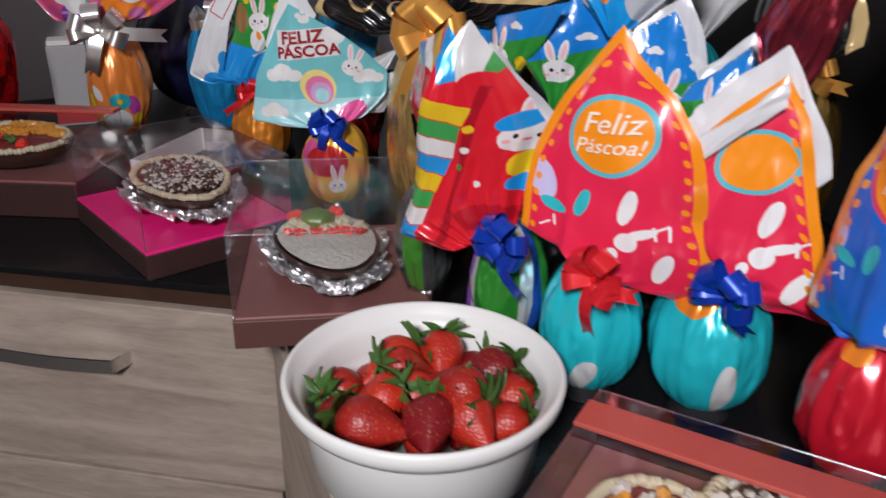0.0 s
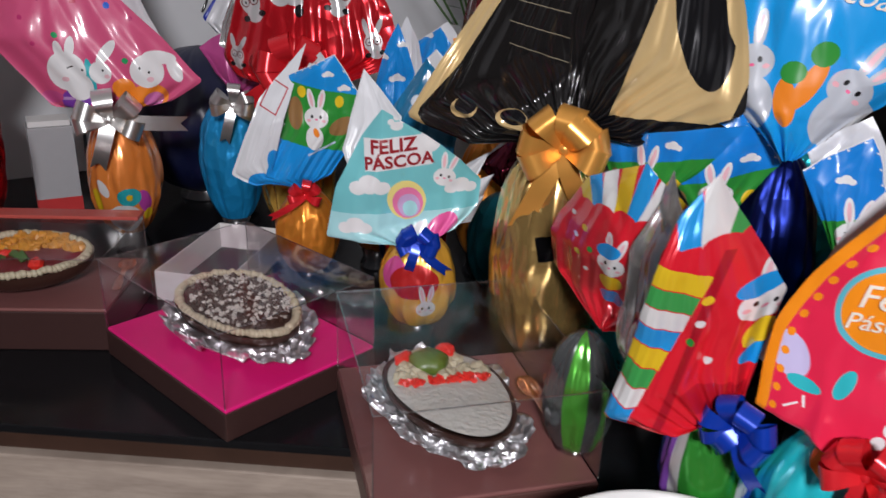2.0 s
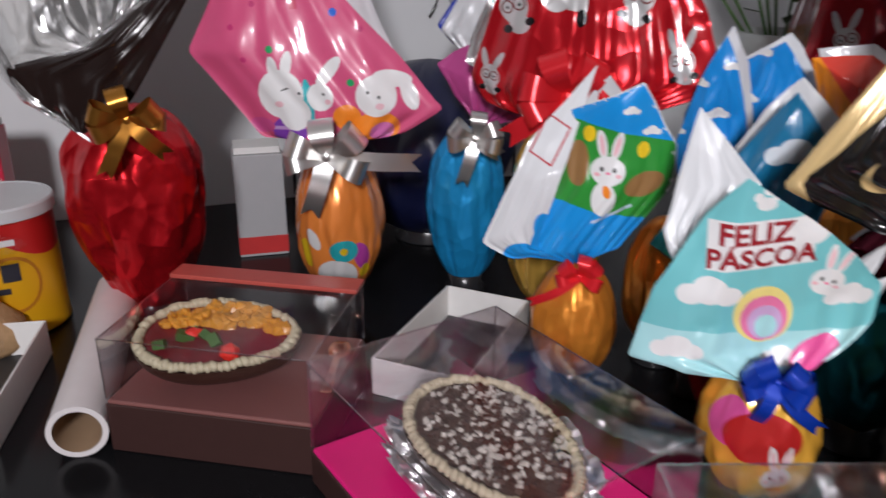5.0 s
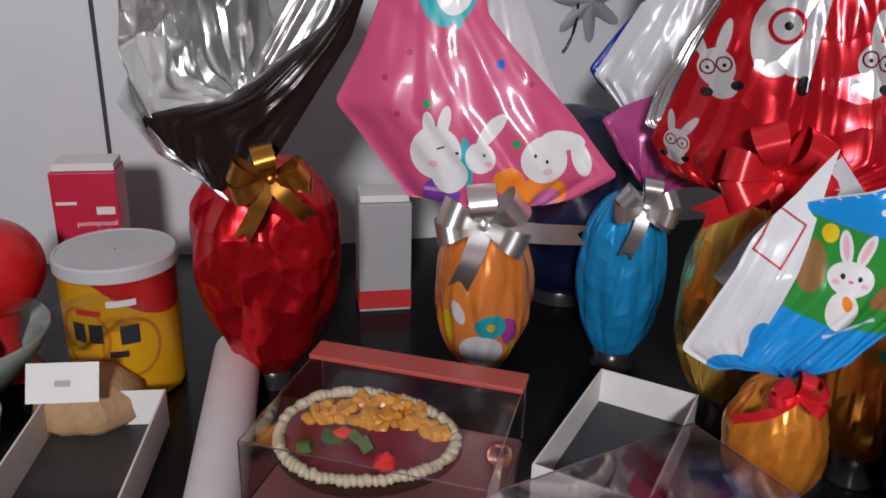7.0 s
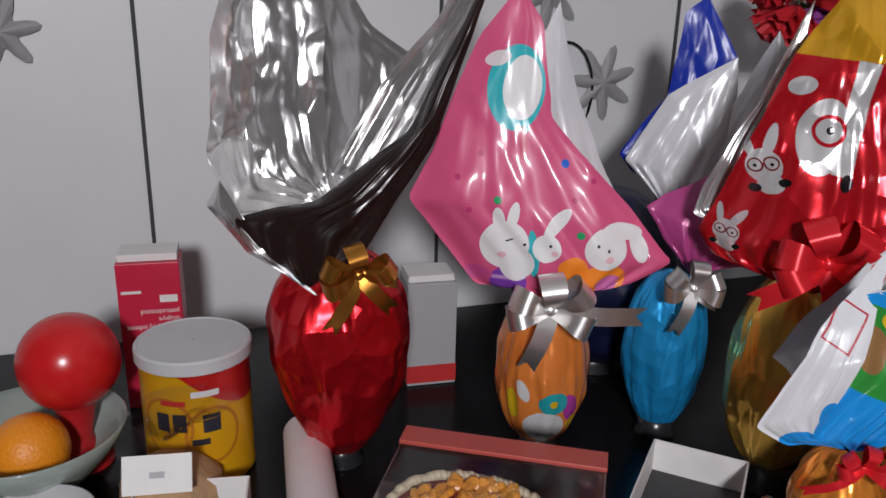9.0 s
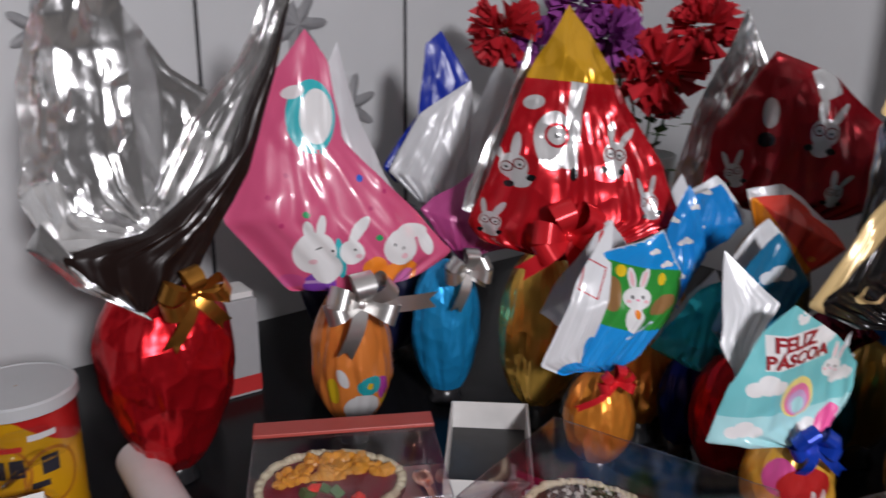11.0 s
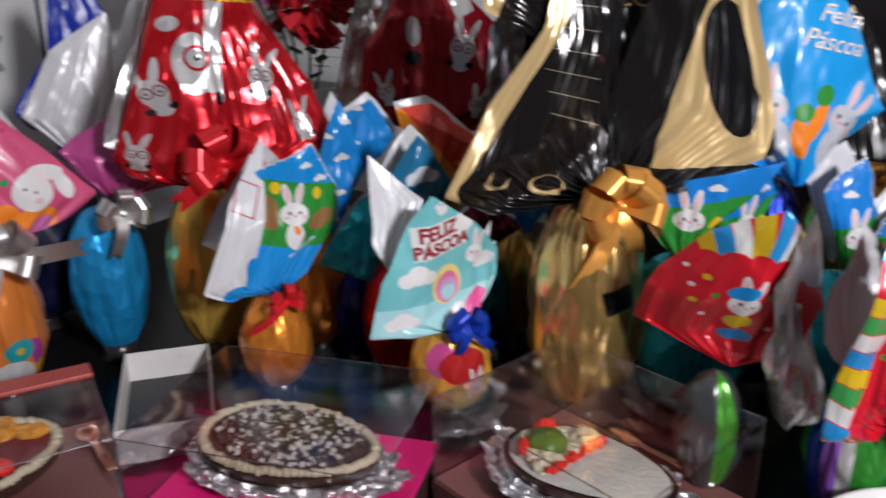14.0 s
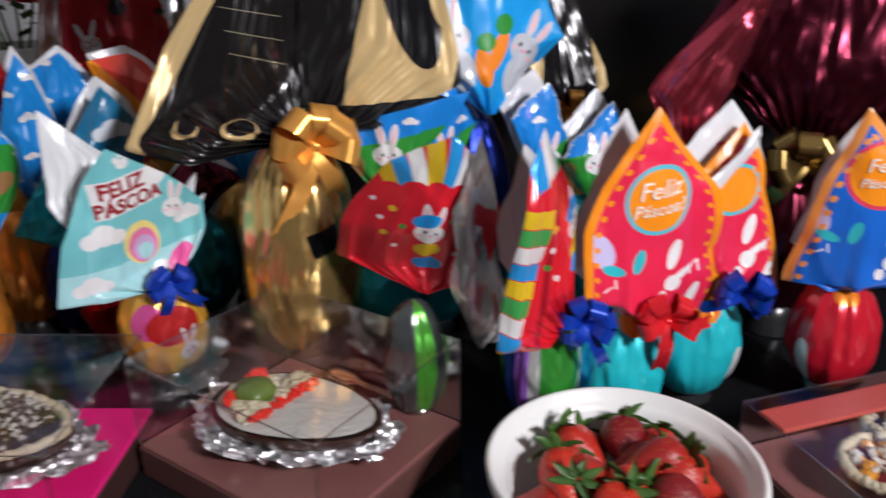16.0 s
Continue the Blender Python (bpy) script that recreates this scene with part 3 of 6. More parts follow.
def half_egg(at, turn, half_l, half_w, depth, label, fill, tilt=0.0, foil_skirt=True, border=True, tip=0.0):
    """A spooned chocolate half egg: shell, filling, piped border, crumpled foil under it. at: the rim's middle."""
    t = thing("chocolate_half_egg", (at[0], at[1], at[2] - depth), label, "chocolate egg")
    m = Matrix.Translation(at) @ pose(0, 0, 0, 0, 0, turn) @ pose(0, 0, 0, tilt, tip, 0)

    def put(bm):
        bmesh.ops.transform(bm, matrix=m, verts=bm.verts)
        return bm
    rows = []
    for j in range(11):
        b = j / 10 * math.pi / 2
        k = math.cos(b)
        rows.append([(*[q * max(k, 0.03) for q in egg_outline(2 * math.pi * i / 48, half_l, half_w)], -depth * math.sin(b)) for i in range(48)])
    bm = grid_bm(rows[::-1], True)
    rim = [(*[q * 0.93 for q in egg_outline(2 * math.pi * i / 48, half_l, half_w)], 0.0) for i in range(48)]
    inner = [(*[q * 0.90 for q in egg_outline(2 * math.pi * i / 48, half_l, half_w)], -0.006) for i in range(48)]
    extra = grid_bm([rows[0], rim, inner], True)
    tmp = bpy.data.meshes.new("t")
    extra.to_mesh(tmp)
    extra.free()
    bm.from_mesh(tmp)
    bpy.data.meshes.remove(tmp)
    part("shell", put(bm), chocolate, t)
    # filling: a low dome
    rows = []
    for j in range(9):
        k = j / 8
        row = []
        for i in range(40):
            x, y = egg_outline(2 * math.pi * i / 40, half_l * 0.92 * max(k, 0.01), half_w * 0.92 * max(k, 0.01))
            row.append((x, y, 0.001 + 0.004 * (1 - k * k) + 0.0012 * noise.noise(Vector((x * 160, y * 160, at[0] * 50)))))
        rows.append(row)
    part("filling", put(grid_bm(rows, True)), fill, t)
    if border:
        bm = bmesh.new()
        rnd = random.Random(int(at[0] * 1000))
        for i in range(84):
            a = 2 * math.pi * i / 84
            x, y = egg_outline(a, half_l * 0.93, half_w * 0.92)
            r = bmesh.ops.create_icosphere(bm, subdivisions=1, radius=0.0042 * rnd.uniform(0.85, 1.15))
            bmesh.ops.scale(bm, vec=(1.25, 0.9, 1.0), verts=r["verts"])
            bmesh.ops.rotate(bm, matrix=Matrix.Rotation(a + 0.7, 3, "Z"), verts=r["verts"])
            bmesh.ops.translate(bm, vec=(x, y, 0.003 + rnd.uniform(-0.001, 0.001)), verts=r["verts"])
        part("piped_border", put(bm), cream_mat, t, "piped cream border")
    if foil_skirt:
        rnd = random.Random(int(at[1] * 1000))
        rows = []
        for j in range(22):
            k = j / 21
            row = []
            for i in range(220):
                a = 2 * math.pi * i / 220
                x, y = egg_outline(a, half_l, half_w)
                u = a * 4.6
                f1, f2 = facets(u, k * 3.4, 3.0 + at[0]), facets(u * 2.6, k * 8.0, 8.0 + at[0])
                g = 0.72 + 0.47 * k + k * (0.17 * f1 + 0.08 * f2 + 0.12 * noise.noise(Vector((math.cos(a) * 2, math.sin(a) * 2, at[0] * 9))))
                z = -depth + depth * (0.74 * math.sin(min(1, k * 1.5) * 1.9) * (1 - 0.35 * k) + (0.26 * f2 + 0.22 * f1) * k)
                row.append((x * g, y * g, max(z, -depth + 0.0005)))
            rows.append(row)
        part("foil_cradle", put(grid_bm(rows, True)), alu, t, "crumpled aluminium foil")
    return t, m


def bits(t, m, name, count, material, size, seed, half_l, half_w, where=None, z=0.006, shape="cube"):
    """Small loose pieces scattered over a filling, joined as one part."""
    rnd = random.Random(seed)
    bm = bmesh.new()
    n = 0
    while n < count:
        x, y = rnd.uniform(-1, 1), rnd.uniform(-1, 1)
        if x * x + y * y > 0.92 or (where and not where(x, y)):
            continue
        n += 1
        r = bmesh.ops.create_cube(bm, size=size) if shape == "cube" else bmesh.ops.create_icosphere(bm, subdivisions=1, radius=size)
        vs = r["verts"]
        bmesh.ops.scale(bm, vec=(rnd.uniform(0.7, 1.5), rnd.uniform(0.6, 1.2), rnd.uniform(0.5, 1.0)), verts=vs)
        bmesh.ops.rotate(bm, matrix=Euler((rnd.uniform(-0.6, 0.6), rnd.uniform(-0.6, 0.6), rnd.uniform(0, 6))).to_matrix(), verts=vs)
        bmesh.ops.translate(bm, vec=(x * half_l * 0.84, y * half_w * 0.84, z + rnd.uniform(-0.001, 0.0015)), verts=vs)
    bmesh.ops.transform(bm, matrix=m, verts=bm.verts)
    return tagged(part(name, bm, material, t, smooth=False), kind="stuff")


def tray(name, at, turn, w, d, h, outside, inside, label, cover=0.0, film=None, lidband=None, rim=0.0012):
    """A card tray (w by d, at its middle on the table) with raised rim, and a clear cover of that height."""
    t = thing(name, at, label, "gift box")
    m = Matrix.Translation(at) @ pose(0, 0, 0, 0, 0, turn)
    part("tray_body", box_bm((-w / 2, -d / 2, 0.0006), (w / 2, d / 2, h - 0.003), 0.001, m), outside, t, smooth=False)
    part("tray_insert", box_bm((-w / 2 + rim, -d / 2 + rim, h - 0.004), (w / 2 - rim, d / 2 - rim, h), 0.0015, m), inside, t, smooth=False)
    if cover:
        bm = box_bm((-w / 2 + 0.001, -d / 2 + 0.001, h + 0.0005), (w / 2 - 0.001, d / 2 - 0.001, h + cover), 0.0, m)
        bm.faces.ensure_lookup_table()
        bmesh.ops.delete(bm, geom=[min(bm.faces, key=lambda f: f.calc_center_median().z)], context="FACES_ONLY")
        ob = part("clear_cover", bm, film or film_clear, t, "clear plastic cover", smooth=False)
        ob.visible_shadow = False
        eb = bmesh.new()
        x, y, z0, z1, r = w / 2 - 0.001, d / 2 - 0.001, h + 0.001, h + cover, 0.0004
        for lo, hi in [((sx * x - r, sy * y - r, z0), (sx * x + r, sy * y + r, z1)) for sx in (-1, 1) for sy in (-1, 1)] + [((-x, sy * y - r, z1 - r), (x, sy * y + r, z1 + r)) for sy in (-1, 1)] + [((sx * x - r, -y, z1 - r), (sx * x + r, y, z1 + r)) for sx in (-1, 1)]:
            q = bmesh.ops.create_cube(eb, size=1.0)["verts"]
            bmesh.ops.scale(eb, vec=[b - a for a, b in zip(lo, hi)], verts=q)
            bmesh.ops.translate(eb, vec=[(a + b) / 2 for a, b in zip(lo, hi)], verts=q)
        bmesh.ops.transform(eb, matrix=m, verts=eb.verts)
        part("cover_folds", eb, film_edge, t, smooth=False)
    return t, m


# brown box on the corner, coconut half egg with strawberry and green fruit
BX, BT = (-0.101, 0.690, TOP), 7.5
tray("gift_box", BX, BT, 0.168, 0.196, 0.030, box_brown, box_rose, "dark brown card box with clear plastic cover", 0.075)
egg1, m1 = half_egg((-0.1042, 0.690, TOP + 0.0555), -71, 0.0735, 0.0487, 0.0250, "half chocolate egg with coconut, red fruit and foil", coconut, tilt=-2, border=False)
bits(egg1, m1, "red_fruit_bits", 70, red_chip, 0.0042, 3, 0.0721, 0.0487, lambda x, y: abs(-0.071 * x + 0.0085 * y - 0.010) < 0.0045)
bits(egg1, m1, "fruit_cream", 80, cream_mat, 0.007, 5, 0.0721, 0.0487, lambda x, y: -0.071 * x + 0.0085 * y > 0.016, 0.003, "ball")
bm = lathe_bm([(0.0005, 0.013), (0.010, 0.0125), (0.016, 0.008), (0.017, 0.0), (0.0005, -0.002)], (-0.036, -0.004, 0.004), 24, lambda a, t: 1 + 0.08 * math.sin(5 * a))
bmesh.ops.transform(bm, matrix=m1, verts=bm.verts)
part("green_fruit_slice", bm, kiwi_mat, egg1, "green kiwi slice")
bits(egg1, m1, "strawberry_pieces", 5, red_chip, 0.009, 8, 0.074, 0.052, lambda x, y: x < -0.62 and abs(y) < 0.5, 0.007, "ball")

# pink box, brigadeiro half egg
PXC, PT = (-0.291, 0.841, TOP), 40.6
tray("gift_box", PXC, PT, 0.165, 0.207, 0.030, box_shaded, box_pink, "bright pink card box with clear rosy cover", 0.07, film_rosy)
egg2, m2 = half_egg((-0.2892, 0.8528, TOP + 0.0578), -55, 0.0826, 0.0511, 0.0270, "half chocolate egg with crumbs and piped cream", crumb_dark, tilt=1)
bits(egg2, m2, "white_chips", 300, white_chip, 0.0029, 4, 0.080, 0.050)
bits(egg2, m2, "dark_granules", 260, crumb_dark, 0.0036, 6, 0.080, 0.050)

# clear box with red band, decorated half egg
CX, CT = (-0.497, 0.945, TOP), -4.0
cb, mcb = tray("gift_box", CX, CT, 0.165, 0.135, 0.045, box_shaded, box_rose, "brown box with clear cover and red card band", 0.052)
part("lid_band", box_bm((-0.083, 0.045, 0.097), (0.083, 0.069, 0.101), 0.0008, mcb), box_red, cb, "red card band", smooth=False)
egg3, m3 = half_egg((-0.512, 0.935, TOP + 0.077), 4, 0.066, 0.047, 0.030, "half chocolate egg with caramel, jam and cream border", jam, tilt=8, foil_skirt=False)
bits(egg3, m3, "caramel_pieces", 90, caramel, 0.006, 9, 0.066, 0.047, lambda x, y: y > 0.12, 0.004, "ball")
bits(egg3, m3, "green_leaves", 5, leaf_mat, 0.009, 10, 0.066, 0.047, lambda x, y: y < -0.1 and x < 0.1, 0.006)
bits(egg3, m3, "red_fruit_bits", 3, red_chip, 0.008, 12, 0.066, 0.047, lambda x, y: y < 0.1 and abs(x) < 0.4, 0.006, "ball")

# near box with two small half eggs
RX, RT = (0.150, 0.303, TOP), -30.0
rb, mrb = tray("gift_box", RX, RT, 0.20, 0.15, 0.035, box_brown, box_rose, "long brown box with clear cover and red band", 0.040)
part("lid_band", box_bm((-0.10, 0.030, 0.0755), (0.10, 0.056, 0.0790), 0.0008, mrb), box_red, rb, "red card band", smooth=False)
egg4, m4 = half_egg((0.118, 0.310, TOP + 0.060), -35, 0.044, 0.034, 0.024, "small half chocolate egg with nuts and white chips", jam, foil_skirt=False)
bits(egg4, m4, "white_chips", 60, white_chip, 0.004, 13, 0.044, 0.034)
bits(egg4, m4, "caramel_pieces", 25, caramel, 0.006, 15, 0.044, 0.034, None, 0.003, "ball")
egg5, m5 = half_egg((0.175, 0.325, TOP + 0.060), 10, 0.034, 0.028, 0.022, "small half chocolate egg with white chips", crumb_dark, foil_skirt=False)
bits(egg5, m5, "white_chips", 60, white_chip, 0.004, 14, 0.036, 0.030)


def spoon(at, turn, length=0.075):
    s = thing("spoon", at, "small rose-gold plastic spoon lying in its box", "spoon")
    m = Matrix.Translation(at) @ pose(0, 0, 0, 0, 0, turn)
    rows = []
    for j in range(25):
        t = j / 24
        w = 0.009 * math.sqrt(max(0.02, 1 - ((t - 0.17) / 0.19) ** 2)) if t < 0.33 else 0.0028 + 0.0015 * (t > 0.7)
        dip = -0.004 * math.sin(math.pi * min(1, t / 0.34)) if t < 0.34 else 0
        rows.append([(w * k, length * t, 0.006 + dip * (1 - k * k) + 0.0008 * abs(k)) for k in (-1, -0.5, 0, 0.5, 1)])
    bm = grid_bm(rows)
    bmesh.ops.transform(bm, matrix=m, verts=bm.verts)
    ob = part("spoon_body", bm, copper_foil, s)
    ob.modifiers.new("thickness", "SOLIDIFY").thickness = 0.0015
    return s


spoon((-0.035, 0.735, TOP + 0.034), 187, 0.10)
spoon((-0.425, 0.985, TOP + 0.046), 184, 0.08)


# ---- bowl of strawberries ----
bowl_at = (-0.009, 0.453, TOP + 0.0005)
bowl = thing("bowl", bowl_at, "round white plastic bowl full of fresh strawberries", "bowl")
prof = [(0.001, 0.0), (0.066, 0.0), (0.070, 0.003), (0.079, 0.050), (0.081, 0.058), (0.0885, 0.060), (0.0915, 0.066), (0.0925, 0.075), (0.0905, 0.0775), (0.0880, 0.0765),
        (0.0865, 0.069), (0.0815, 0.066), (0.0785, 0.060), (0.0745, 0.045), (0.067, 0.006), (0.001, 0.0045)]
prof = [((r + (0.006 if r > 0.01 else 0) * max(0, 1 - h / 0.058)) * 1.02, h * 0.87) for r, h in prof]
part("bowl_body", lathe_bm(prof, bowl_at, 96), plastic_white, bowl)


def strawberry_material():
    m, nt, b = nodes_of("strawberry_skin")
    tc = nt.nodes.new("ShaderNodeTexCoord")
    vo = add(nt, "ShaderNodeTexVoronoi", Scale=400.0, Randomness=0.5)
    lt = nt.nodes.new("ShaderNodeMath")
    lt.operation = "LESS_THAN"
    lt.inputs[1].default_value = 0.16
    no = add(nt, "ShaderNodeTexNoise", Scale=45, Detail=3)
    oi = nt.nodes.new("ShaderNodeObjectInfo")
    hue = nt.nodes.new("ShaderNodeValToRGB")
    hue.color_ramp.elements[0].color, hue.color_ramp.elements[1].color = (0.17, 0.003, 0.007, 1), (0.46, 0.020, 0.008, 1)
    hue.color_ramp.elements[0].position, hue.color_ramp.elements[1].position = 0.35, 1.25
    ad = nt.nodes.new("ShaderNodeMath")
    ad.operation = "MULTIPLY_ADD"
    ad.inputs[1].default_value, ad.inputs[2].default_value = 0.5, -0.2
    sm = nt.nodes.new("ShaderNodeMath")
    sm.operation = "ADD"
    mix = nt.nodes.new("ShaderNodeMix")
    mix.data_type = "RGBA"
    mix.inputs[7].default_value = (0.55, 0.28, 0.05, 1)
    bp = add(nt, "ShaderNodeBump", Strength=0.5, Distance=0.0008)
    L = nt.links.new
    L(tc.outputs["Object"], vo.inputs["Vector"]), L(tc.outputs["Object"], no.inputs["Vector"])
    L(vo.outputs["Distance"], lt.inputs[0]), L(no.outputs["Fac"], ad.inputs[0]), L(ad.outputs[0], sm.inputs[0]), L(oi.outputs["Random"], sm.inputs[1])
    L(sm.outputs[0], hue.inputs[0]), L(lt.outputs[0], mix.inputs[0]), L(hue.outputs[0], mix.inputs[6]), L(mix.outputs[2], b.inputs["Base Color"])
    L(vo.outputs["Distance"], bp.inputs["Height"]), L(bp.outputs["Normal"], b.inputs["Normal"])
    b.inputs["Roughness"].default_value = 0.42
    b.inputs["Subsurface Weight"].default_value = 0.0
    return m


berry_skin = strawberry_material()


def strawberry(at, turn, tilt, s, fat=1.0, seed=0, twist=0):
    """A berry lying with its tip along its local -z, leaves at the other end."""
    t = thing("strawberry", at, "ripe red strawberry with green leaves in a bowl", "strawberry", "strawberries in the bowl")
    rot = pose(0, 0, 0, 0, 0, turn) @ pose(0, 0, 0, tilt, 0, twist)
    prof = []
    for j in range(19):
        k = j / 18
        r = 0.41 * fat * math.sin(math.pi * k ** 1.45) ** 0.62 * (0.55 + 0.55 * k)
        prof.append((max(0.0003, s * r), s * (k - 0.5) * 1.16))
    rnd = random.Random(seed)
    ph = rnd.uniform(0, 6)
    bm = lathe_bm(prof, (0, 0, 0), 28, lambda a, k: 1 + 0.06 * math.sin(2 * a + ph) + 0.03 * math.sin(5 * a + ph * 2))
    m = Matrix.Translation(at) @ rot
    bmesh.ops.transform(bm, matrix=m, verts=bm.verts)
    part("berry", bm, berry_skin, t)
    bm = bmesh.new()
    for i in range(9):
        a = 2 * math.pi * i / 9 + rnd.uniform(-0.2, 0.2)
        ln = s * rnd.uniform(0.34, 0.56)
        lift = rnd.uniform(0.0, 0.8)
        vs = []
        for j in range(6):
            k = j / 5
            w = s * 0.10 * math.sin(math.pi * (0.12 + 0.88 * k)) * (1 - 0.35 * k)
            r = s * 0.04 + ln * k
            z = s * 0.55 + s * 0.26 * lift * k - s * 0.30 * k * k * (1 - lift)
            vs.append([bm.verts.new((r * math.cos(a) - q * w * math.sin(a), r * math.sin(a) + q * w * math.cos(a), z + 0.06 * s * abs(q))) for q in (-1, 0, 1)])
        for j in range(5):
            for q in (0, 1):
                bm.faces.new((vs[j][q], vs[j][q + 1], vs[j + 1][q + 1], vs[j + 1][q]))
    bmesh.ops.transform(bm, matrix=m, verts=bm.verts)
    part("leaves", bm, leaf_mat, t, "green leaf crown")
    return t


rb_ = random.Random(21)
BERRIES = [
    (-0.030, 0.488, 0.060, 75, 80, 0.052, 1.0), (0.014, 0.500, 0.062, -70, 75, 0.044, 0.3), (-0.062, 0.470, 0.052, 90, 70, 0.046, 0.2), (0.048, 0.480, 0.060, -50, 80, 0.046, 0.3),
    (-0.038, 0.440, 0.060, 10, 60, 0.044, 0.4), (0.000, 0.450, 0.060, 20, 62, 0.042, 0.6), (0.022, 0.438, 0.072, 120, 86, 0.048, 1.0), (0.062, 0.456, 0.052, -80, 70, 0.044, 0.2),
    (-0.034, 0.408, 0.060, 75, 84, 0.050, 0.1), (0.004, 0.398, 0.064, 95, 86, 0.048, 0.9), (0.038, 0.408, 0.060, -150, 70, 0.046, 0.3), (-0.062, 0.424, 0.048, 60, 65, 0.044, 0.2),
    (0.056, 0.424, 0.050, -100, 75, 0.042, 0.3), (-0.010, 0.470, 0.038, 0, 80, 0.046, 0.4), (-0.030, 0.445, 0.034, 40, 80, 0.044, 0.4),
    (0.036, 0.505, 0.044, 60, 80, 0.042, 0.4), (-0.012, 0.478, 0.066, 200, 70, 0.040, 0.3), (0.036, 0.462, 0.056, 30, 75, 0.042, 0.3), (-0.045, 0.500, 0.046, 20, 80, 0.042, 0.3),
    (0.026, 0.450, 0.034, 140, 80, 0.044, 0.4), (0.0, 0.42, 0.036, 220, 80, 0.044, 0.4),
]
for i, (x, y, z, turn, tilt, s, ripe) in enumerate(BERRIES):
    strawberry((0.86 * x - 0.009, 0.453 + 0.84 * (y - 0.453), TOP + z - 0.013), turn, tilt, s * 0.95, 1.0, i, rb_.uniform(0, 360))


# ---- wrapped eggs ----
LABELS = "wrapped easter eggs"
teal_egg1 = printed("teal_egg_print", (0.02, 0.56, 0.64), [("disc", 1.9, 2.4, 0.9, 2.1, -28, WHITE), ("disc", 0.8, 10.6, 2.2, 1.3, 0, ORANGE)], 0.25, 0.25)
teal_egg2 = printed("teal_egg_print_orange", (0.02, 0.54, 0.62), [("disc", -4.4, 3.6, 0.8, 2.4, 0, WHITE), ("disc", 4.2, 3.4, 0.8, 2.6, 0, WHITE), ("disc", 0.4, 10.2, 2.6, 1.5, 0, ORANGE)], 0.25, 0.25)
stripe_egg = printed("striped_foil_print", (0.04, 0.32, 0.04), [("box", -4.2, 5, 0.9, 12, 0, (0.02, 0.08, 0.5)), ("box", -2.6, 5, 0.7, 12, 0, (0.3, 0.1, 0.55)), ("box", -1.5, 5, 0.5, 12, 0, WHITE), ("box", 3.4, 5, 0.6, 12, 0, WHITE), ("box", 4.6, 5, 0.6, 12, 0, (0.02, 0.1, 0.5))], 0.22, 0.5, 0.5)
silver_green_egg = printed("silver_green_print", (0.10, 0.11, 0.11), [("box", 0.2, 5, 0.9, 12, 0, (0.10, 0.45, 0.05))], 0.22, 0.6, 0.5)
red_egg = printed("red_egg_print", (0.6, 0.012, 0.03), [("disc", -2.8, 3.4, 0.8, 2.2, 0, WHITE), ("disc", 0.4, 9.8, 1.6, 0.8, 0, ORANGE)], 0.25, 0.3)
gold_egg = printed("gold_black_egg_print", (0.80, 0.52, 0.18), [("box", 0.8, 14.0, 1.5, 1.1, 15, BLACK)], 0.2, 0.85, 0.35)


def wrapped(at, label):
    return thing("wrapped_easter_egg", (at[0], at[1], TOP), label, "easter egg", LABELS)


# teal bag, rainbow and clouds
A_shapes = ([("box", 0.0, 1.0, 12, 2.4, 0, (0.40, 0.72, 0.75))] + cloud(-3.8, 6.0, 1.5) + cloud(-5.2, 1.9, 1.3) + cloud(1.0, 1.6, 1.0) + cloud(4.4, 5.4, 1.2)
            + [("disc", -0.5, 4.6, 1.7, 2.0, 20, (0.85, 0.72, 0.25)), ("disc", -0.4, 4.3, 1.35, 1.6, 20, (0.8, 0.2, 0.4)), ("disc", -0.3, 4.0, 1.0, 1.2, 20, (0.6, 0.4, 0.65)), ("disc", -0.2, 3.7, 0.65, 0.8, 20, (0.40, 0.72, 0.75)),
               ("disc", 2.9, 2.0, 1.5, 1.0, 25, (0.8, 0.1, 0.35)), ("box", -1.3, 9.3, 3.0, 1.5, 4, WHITE), ("disc", 1.5, 10.3, 1.0, 1.1, 0, WHITE), ("disc", 1.1, 11.5, 0.35, 0.9, 15, WHITE), ("disc", 1.9, 11.4, 0.35, 0.9, -15, WHITE)]
            + rabbit(2.9, 6.6, 1.0, -15) + dots([(-1.9, 12.2), (-1.4, 12.6), (-0.9, 12.3)], 0.28, WHITE) + [("disc", -1.4, 11.8, 0.55, 0.42, 0, WHITE)])
teal_print = printed("teal_print", (0.18, 0.55, 0.58), A_shapes, 0.32)
w = wrapped((-0.116, 0.868), "small egg in teal printed bag with rainbow and clouds")
_, sA = sheet("front_sheet", w, (-0.126, 0.850, 0.963), [(-0.205, 0.861, 0.970), (-0.197, 0.858, 1.02), (-0.172, 0.85, 1.071)], (-0.155, 0.838, 1.097), [(-0.085, 0.856, 0.975), (-0.060, 0.868, 1.000), (-0.057, 0.871, 1.024), (-0.10, 0.85, 1.062)], teal_print, 0.016, 4, 0.006, 1)
sheet("folded_flap", w, (-0.178, 0.868, 1.02), [(-0.190, 0.885, 1.05)], (-0.169, 0.920, 1.119), [(-0.135, 0.880, 1.080)], white_inside, -0.004, 3, 0.004, 2, "white inside of the bag")
for k, (x, z) in enumerate(((-0.060, 0.985), (-0.052, 1.006), (-0.058, 1.028))):
    sheet("side_pleat", w, (-0.100, 0.872, z - 0.012), [(-0.085, 0.874, z + 0.004)], (x + 0.010, 0.892, z + 0.016), [(x - 0.004, 0.884, z - 0.010)], white_inside, 0.006, 4, 0.006, 2.5 + k, crease=0.8, nu=24, nv=24)
